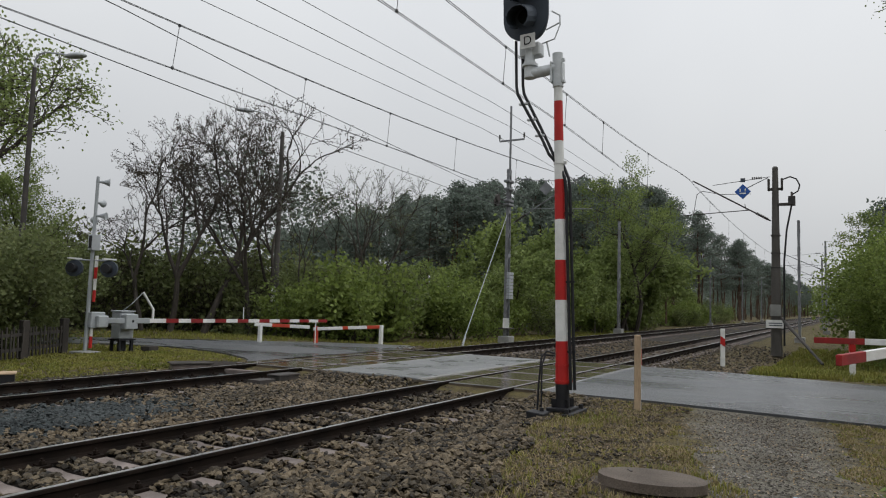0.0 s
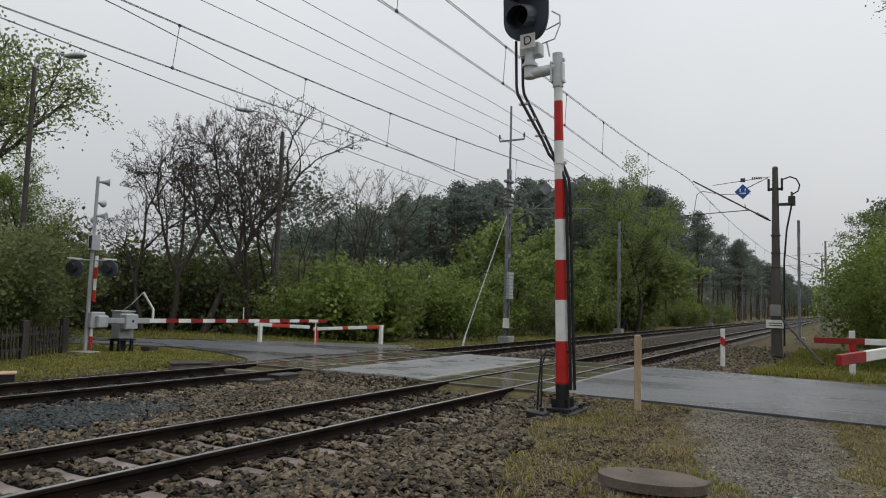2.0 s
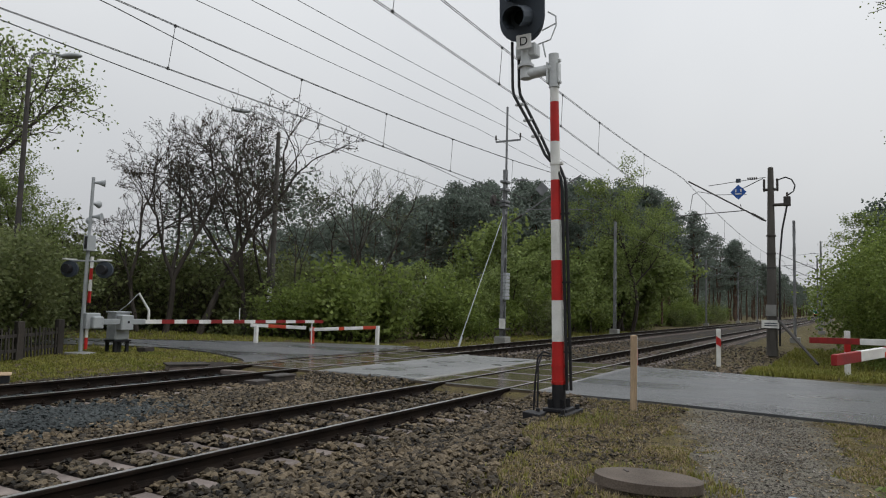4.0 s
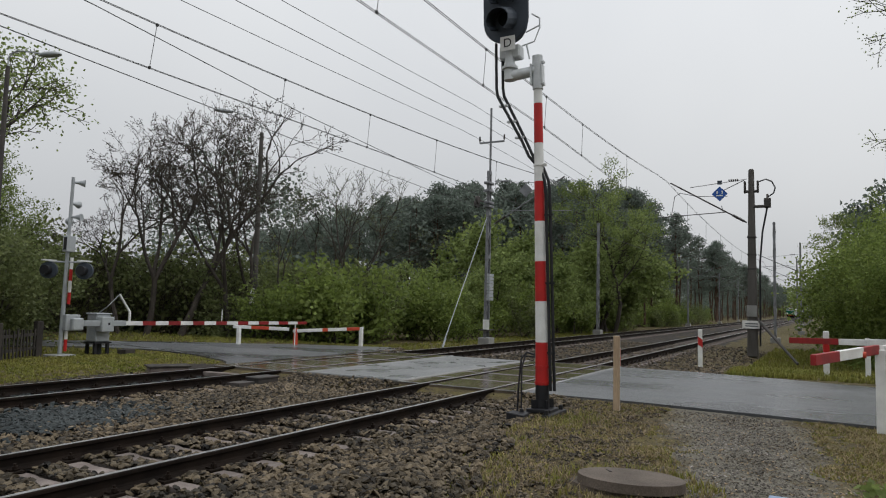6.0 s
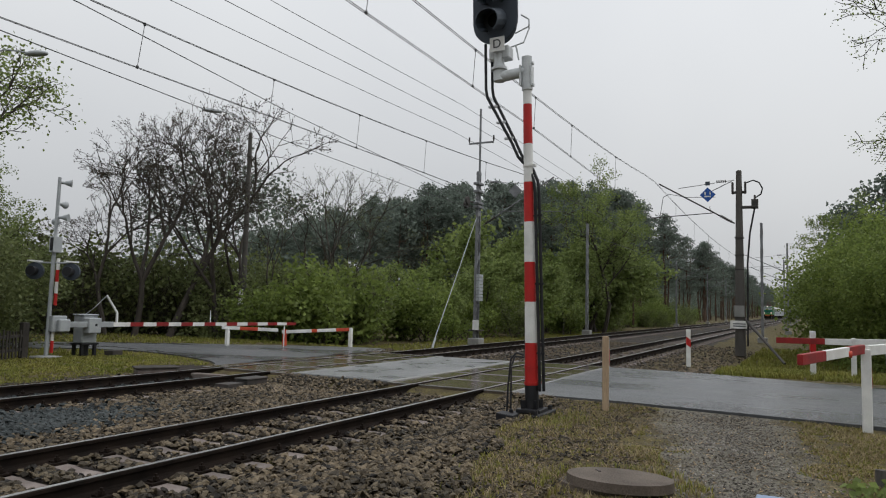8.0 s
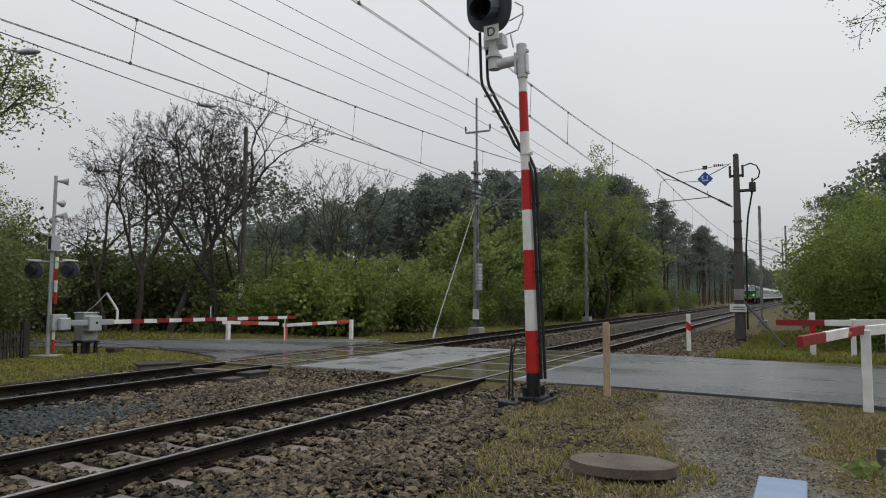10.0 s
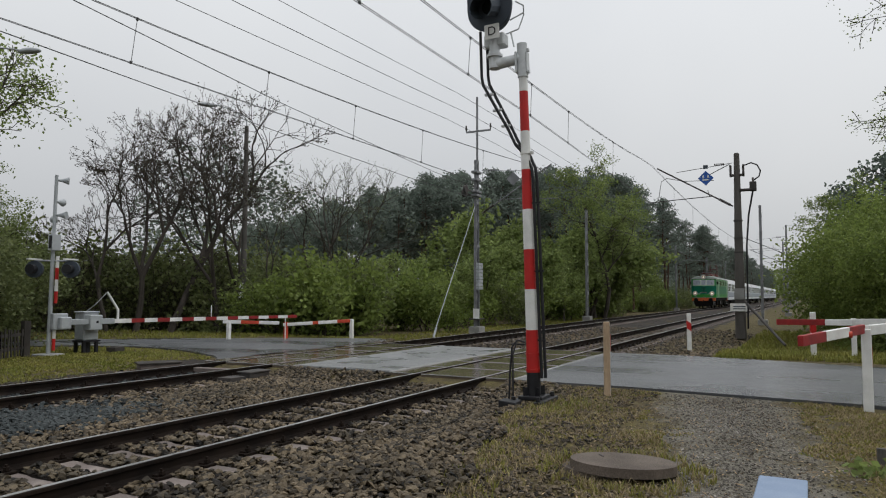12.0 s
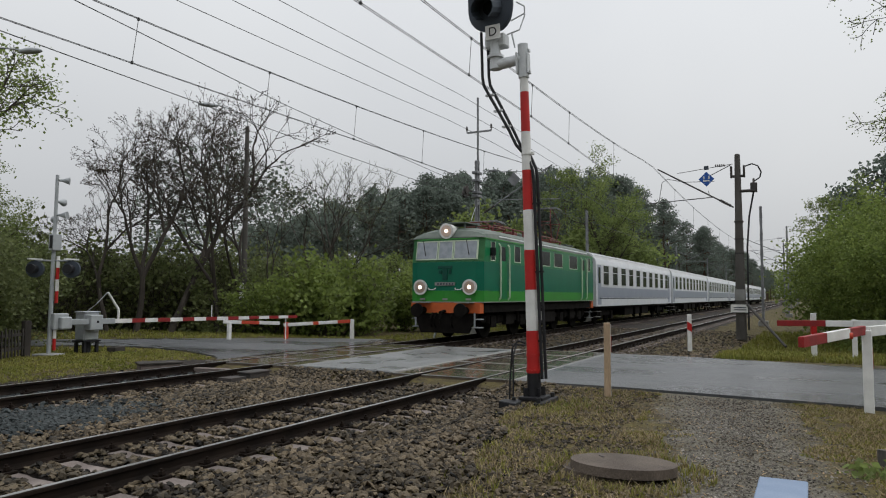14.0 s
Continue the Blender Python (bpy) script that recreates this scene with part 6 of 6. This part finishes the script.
            pipe(bm, [(0.0, y + 0.1, 3.66), (-0.1, y, 3.35), (-0.1, y - 0.05, 3.1)], 0.015, 6)
            part("wiper", put_in(bm), "black", t)
        # buffer beam, buffers, coupling, plough
        bm = BM()
        box(bm, -0.08, 0.25, -1.42, 1.42, 0.98, 1.36)
        part("buffer_beam", put_in(bm), "loco_orange", t, "orange buffer beam")
        for y in (-0.88, 0.88):
            bm = BM()
            tube(bm, (-0.08, y, 1.08), (-0.42, y, 1.08), 0.13, 0.11, 14)
            tube(bm, (-0.42, y, 1.08), (-0.58, y, 1.08), 0.08, 0.08, 12)
            tube(bm, (-0.58, y, 1.08), (-0.63, y, 1.08), 0.26, 0.25, 20)
            part("buffer", put_in(bm), "loco_under", t, "black round buffer")
            bm = BM()
            box(bm, -0.42, -0.02, y - 0.32, y + 0.32, 1.35, 1.38)
            part("buffer_step", put_in(bm), "concrete", t)
        bm = BM()
        tube(bm, (-0.08, 0, 1.05), (-0.45, 0, 1.0), 0.06)
        pipe(bm, [(-0.4, 0, 1.0), (-0.48, 0, 0.8), (-0.4, 0, 0.6)], 0.04)
        for y in (-0.35, 0.35, 0.5):
            pipe(bm, [(-0.08, y, 0.98), (-0.28, y, 0.8), (-0.25, y, 0.55), (-0.1, y, 0.45)], 0.03)
        part("coupling", put_in(bm), "loco_under", t, "hanging coupling and hoses")
        bm = BM()
        v = box(bm, -0.05, 0.1, -1.3, 1.3, 0.25, 0.95)
        for q in v:
            if q.co.z < 0.5:
                q.co.y *= 0.75
                q.co.x -= 0.1
        part("rail_guard", put_in(bm), "loco_under", t)
        for y in (-1.22, 1.22):
            bm = BM()
            for z in (0.45, 0.75):
                box(bm, -0.05, 0.3, y - 0.18, y + 0.18, z, z + 0.03)
            box(bm, -0.1, -0.08, y - 0.03, y + 0.03, 0.45, 1.0)
            part("step", put_in(bm), "grey_paint", t)
    # sides
    for s in (-1, 1):
        for x0, x1, z0, z1 in ((0.75, 1.1, 2.95, 3.62), (3.1, 3.7, 2.98, 3.6), (4.3, 5.5, 2.98, 3.6), (6.2, 7.4, 2.98, 3.6), (8.0, 9.2, 2.98, 3.6), (10.3, 11.6, 2.98, 3.6), (13.6, 13.95, 2.95, 3.62)):
            bm = BM()
            box(bm, x0, x1, s * 1.46, s * 1.507, z0, z1)
            win = part("side_window", bm, "window", t, "dark side window or grille")
            bm = BM()
            for a in (x0 - 0.04, x1):
                box(bm, a, a + 0.04, s * 1.46, s * 1.512, z0 - 0.03, z1 + 0.03)
            box(bm, x0, x1, s * 1.46, s * 1.512, z0 - 0.04, z0)
            part("window_frame", bm, "cream", win)
        for x in (1.55, 12.3):
            bm = BM()
            box(bm, x, x + 0.75, s * 1.47, s * 1.504, 1.5, 3.55)
            door = part("cab_door", bm, "green_side", t, "green cab door")
            bm = BM()
            box(bm, x + 0.16, x + 0.6, s * 1.47, s * 1.508, 2.95, 3.5)
            part("door_window", bm, "window", door)
            for xx in (x - 0.07, x + 0.82):
                bm = BM()
                pipe(bm, [(xx, s * 1.5, 1.45), (xx, s * 1.58, 1.55), (xx, s * 1.58, 3.5), (xx, s * 1.5, 3.6)], 0.032, 6)
                part("handrail", bm, "cream", t, "pale upright handrail")
        bm = BM()
        box(bm, 0.68, 0.72, s * 1.5, s * 1.72, 3.1, 3.4)
        part("mirror", bm, "black", t)
    # underframe, bogies
    bm = BM()
    box(bm, 0.4, LOCO_L - 0.4, -1.38, 1.38, 1.0, 1.38)
    part("underframe", bm, "loco_under", t)
    bm = BM()
    box(bm, 6.0, 8.7, -1.3, 1.3, 0.42, 1.0)
    part("battery_box", bm, "loco_under", t, bevel=0.03)
    bm = BM()
    for s in (-1, 1):
        box(bm, 6.6, 7.0, s * 1.30, s * 1.32, 0.55, 0.95)
    part("box_label", bm, "concrete", t)
    wheels = []
    for xb in (3.2, LOCO_L - 3.2):
        bm = BM()
        for s in (-1, 1):
            box(bm, xb - 2.5, xb + 2.5, s * 1.05 - 0.08, s * 1.05 + 0.08, 0.62, 0.86)
            for xa in (-1.52, 1.52):
                box(bm, xb + xa - 0.25, xb + xa + 0.25, s * 1.1 - 0.1, s * 1.1 + 0.14, 0.42, 0.86)
                for k in (-0.45, 0.45):
                    tube(bm, (xb + xa + k, s * 1.12, 0.55), (xb + xa + k, s * 1.12, 1.0), 0.1, n=10)
            box(bm, xb - 0.4, xb + 0.4, s * 1.15 - 0.1, s * 1.15 + 0.1, 0.5, 1.0)
        box(bm, xb - 0.5, xb + 0.5, -1.0, 1.0, 0.55, 0.9)
        box(bm, xb - 2.5, xb - 2.3, -1.0, 1.0, 0.5, 0.85)
        box(bm, xb + 2.3, xb + 2.5, -1.0, 1.0, 0.5, 0.85)
        part("bogie_frame", bm, "loco_under", t, "black bogie frame with springs")
        for xa in (-1.52, 1.52):
            wheels += wheel_set(t, xb + xa, 0.625)
    # roof gear
    for xc, up in ((3.6, 0), (11.1, 1)):
        bm = BM()
        for yy in (-0.5, 0.5):
            tube(bm, (xc - 0.9, yy, 4.42), (xc + 0.9, yy, 4.42), 0.035, n=6)
        for xx in (-0.9, 0, 0.9):
            tube(bm, (xc + xx, -0.55, 4.42), (xc + xx, 0.55, 4.42), 0.035, n=6)
        base = part("pantograph_base", bm, "panto", t, "dark red pantograph frame")
        for xx in (-0.8, 0.8):
            for yy in (-0.5, 0.5):
                bm = BM()
                tube(bm, (xc + xx, yy, 4.15), (xc + xx, yy, 4.42), 0.05, 0.035, 8)
                part("insulator", bm, "panto", base)
        knee, top = (5.35, 6.08) if up else (4.55, 4.68)
        kx = 0.75 if up else 1.35
        bm = BM()
        for yy in (-0.45, 0.45):
            for s in (-1, 1):
                tube(bm, (xc + s * 0.35, yy, 4.45), (xc + s * kx, yy * 1.15, knee), 0.022, n=6)
                tube(bm, (xc + s * kx, yy * 1.15, knee), (xc + s * 0.15, yy * 0.75, top), 0.016, n=6)
        for s in (-1, 1):
            tube(bm, (xc + s * kx, -0.52, knee), (xc + s * kx, 0.52, knee), 0.02, n=6)
            tube(bm, (xc + s * 0.35, -0.45, 4.46), (xc + s * kx, 0.5, knee), 0.012, n=6)
        part("pantograph_arm", bm, "panto", base, "raised pantograph" if up else "folded pantograph")
        bm = BM()
        for s in (-1, 1):
            pipe(bm, [(xc + 0.18 * s, -0.85, top - 0.12), (xc + 0.18 * s, -0.6, top + 0.03), (xc + 0.18 * s, 0.6, top + 0.03), (xc + 0.18 * s, 0.85, top - 0.12)], 0.022, 6)
        part("collector_head", bm, "steel", base)
    for xc in (5.6, 6.6, 7.8, 8.9):
        bm = BM()
        box(bm, xc - 0.35, xc + 0.35, -0.5, 0.5, 4.15, 4.42)
        part("roof_box", bm, "loco_roof" if xc > 6 else "panto", t, bevel=0.04)
    bm = BM()
    pipe(bm, [(2.6, -0.75, 4.2), (2.7, -0.75, 4.45), (9.5, -0.75, 4.45), (10.2, -0.75, 4.45)], 0.03, 6)
    for xx in (4.8, 6.0, 7.2, 8.4):
        tube(bm, (xx, -0.75, 4.15), (xx, -0.75, 4.45), 0.05, n=8)
    part("busbar", bm, "panto", t, "dark red roof conductor")
    return t, wheels


COACH_L = 23.9


def build_coach():
    t = thing("passenger_coach", "white and grey passenger coach with a row of dark windows", "coach", group="coaches of the train")
    W = 1.44

    def side_profile(x0, x1, inset):
        prof = [(-W, 1.05), (-W, 3.45), (-W + 0.06, 3.72)]
        n = 10
        for i in range(n + 1):
            a = math.pi - math.pi * i / n
            prof.append(((W - 0.1) * math.cos(a), 3.78 + 0.40 * math.sin(a) ** 0.8))
        prof += [(W - 0.06, 3.72), (W, 3.45), (W, 1.05)]
        return prof
    prof = side_profile(0, 0, 0)
    wall = [p for p in prof if p[1] <= 3.72]
    bm = BM()
    extrude(bm, wall, 0.12, COACH_L - 0.12, lambda s, u, v: (s, u, v))
    part("body", bm, "coach_white", t, "white coach body")
    bm = BM()
    roofp = [(-W + 0.06, 3.715)] + [p for p in prof if p[1] > 3.72] + [(W - 0.06, 3.715)]
    extrude(bm, roofp, 0.0, COACH_L, lambda s, u, v: (s, u, v))
    roof = part("roof", bm, "coach_roof", t, "pale ribbed roof")
    for i in range(1, 10):
        a = math.pi - math.pi * i / 10
        bm = BM()
        y, z = (W - 0.1) * math.cos(a), 3.78 + 0.40 * math.sin(a) ** 0.8
        box(bm, 0.3, COACH_L - 0.3, y - 0.02, y + 0.02, z - 0.02, z + 0.018)
        part("roof_rib", bm, "coach_roof", roof)
    for s in (-1, 1):
        bm = BM()
        box(bm, 0.75, COACH_L - 0.75, s * 1.40, s * 1.446, 1.55, 2.14)
        part("grey_band", bm, "coach_grey", t, "grey lower body band")
        bm = BM()
        box(bm, 0.75, COACH_L - 0.75, s * 1.40, s * 1.448, 1.47, 1.53)
        part("dark_stripe", bm, "signal_black", t, "thin dark stripe")
        for i in range(10):
            x = 2.25 + 2.16 * i
            bm = BM()
            box(bm, x - 0.58, x + 0.58, s * 1.40, s * 1.449, 2.3, 3.38)
            win = part("window", bm, "window", t, "dark coach window")
            bm = BM()
            for a in (x - 0.63, x + 0.58):
                box(bm, a, a + 0.05, s * 1.40, s * 1.458, 2.25, 3.43)
            box(bm, x - 0.58, x + 0.58, s * 1.40, s * 1.458, 2.25, 2.3)
            box(bm, x - 0.58, x + 0.58, s * 1.40, s * 1.456, 2.98, 3.02)
            part("window_frame", bm, "coach_roof", win)
        for x in (0.75, COACH_L - 1.25):
            bm = BM()
            box(bm, x - 0.35, x + 0.4, s * 1.40, s * 1.447, 1.15, 3.4)
            door = part("door", bm, "coach_grey", t, "grey entrance door")
            bm = BM()
            box(bm, x - 0.18, x + 0.22, s * 1.40, s * 1.452, 2.35, 3.25)
            part("door_window", bm, "window", door)
            bm = BM()
            for z in (0.45, 0.75):
                box(bm, x - 0.35, x + 0.4, s * 1.3 - 0.12, s * 1.3 + 0.12, z, z + 0.03)
            part("door_step", bm, "concrete", t)
    for x in (0.0, COACH_L):
        bm = BM()
        e = 1 if x else -1
        box(bm, x - 0.14, x + 0.14, -0.75, 0.75, 1.2, 3.5, pose(e * 0.12, 0, 0))
        part("gangway", bm, "loco_under", t, "black rubber gangway")
        for y in (-0.88, 0.88):
            bm = BM()
            tube(bm, (x, y, 1.06), (x + e * 0.28, y, 1.06), 0.1)
            tube(bm, (x + e * 0.25, y, 1.06), (x + e * 0.3, y, 1.06), 0.24, n=16)
            part("buffer", bm, "loco_under", t)
        bm = BM()
        tube(bm, (x - e * 0.02, -1.2, 3.5), (x + e * 0.03, -1.2, 3.5), 0.09, n=12)
        part("tail_lamp", bm, "black", t)
    bm = BM()
    box(bm, 0.5, COACH_L - 0.5, -1.2, 1.2, 0.9, 1.05)
    part("underframe", bm, "loco_under", t)
    for x0, x1 in ((8.0, 10.4), (11.2, 12.6), (13.4, 15.6)):
        bm = BM()
        box(bm, x0, x1, -1.15, 1.15, 0.4, 0.92)
        part("equipment_box", bm, "loco_under", t, bevel=0.03)
    for xb in (3.4, COACH_L - 3.4):
        bm = BM()
        for s in (-1, 1):
            box(bm, xb - 1.8, xb + 1.8, s * 1.0 - 0.07, s * 1.0 + 0.07, 0.5, 0.75)
            for xa in (-1.25, 1.25):
                box(bm, xb + xa - 0.2, xb + xa + 0.2, s * 1.05 - 0.1, s * 1.05 + 0.1, 0.3, 0.75)
        box(bm, xb - 0.4, xb + 0.4, -0.95, 0.95, 0.5, 0.9)
        part("bogie_frame", bm, "loco_under", t)
        for xa in (-1.25, 1.25):
            wheel_set(t, xb + xa, 0.46)
    return t


loco, loco_wheels = build_loco()
coaches = [build_coach()]
for i in range(6):
    coaches.append(copy_thing(coaches[0], pose(0, 0, 0)))

TRAIN = [(0, 560), (6.5, 309), (8, 251), (10.5, 153.5), (11, 134), (11.5, 114.6), (12, 95), (12.5, 76.2), (13, 58.2), (13.5, 40.1), (14, 23.0)]


def motions():
    walk(loco, [(t, pose(x, TRACK_2, 0)) for t, x in TRAIN])
    for i, c in enumerate(coaches):
        walk(c, [(t, pose(x + 15.3 + 24.5 * i, TRACK_2, 0)) for t, x in TRAIN])
    # 113 degrees a film step at 37 m/s; the six-fold wheels show the same at 53
    steps = [k / FPS for k in range(421)]
    for w in loco_wheels:
        x, y, z = w.matrix_basis.translation
        walk(w, [(t, pose(x, y, z, 0, -53.0 * round(t * FPS), 0)) for t in steps])


motions()
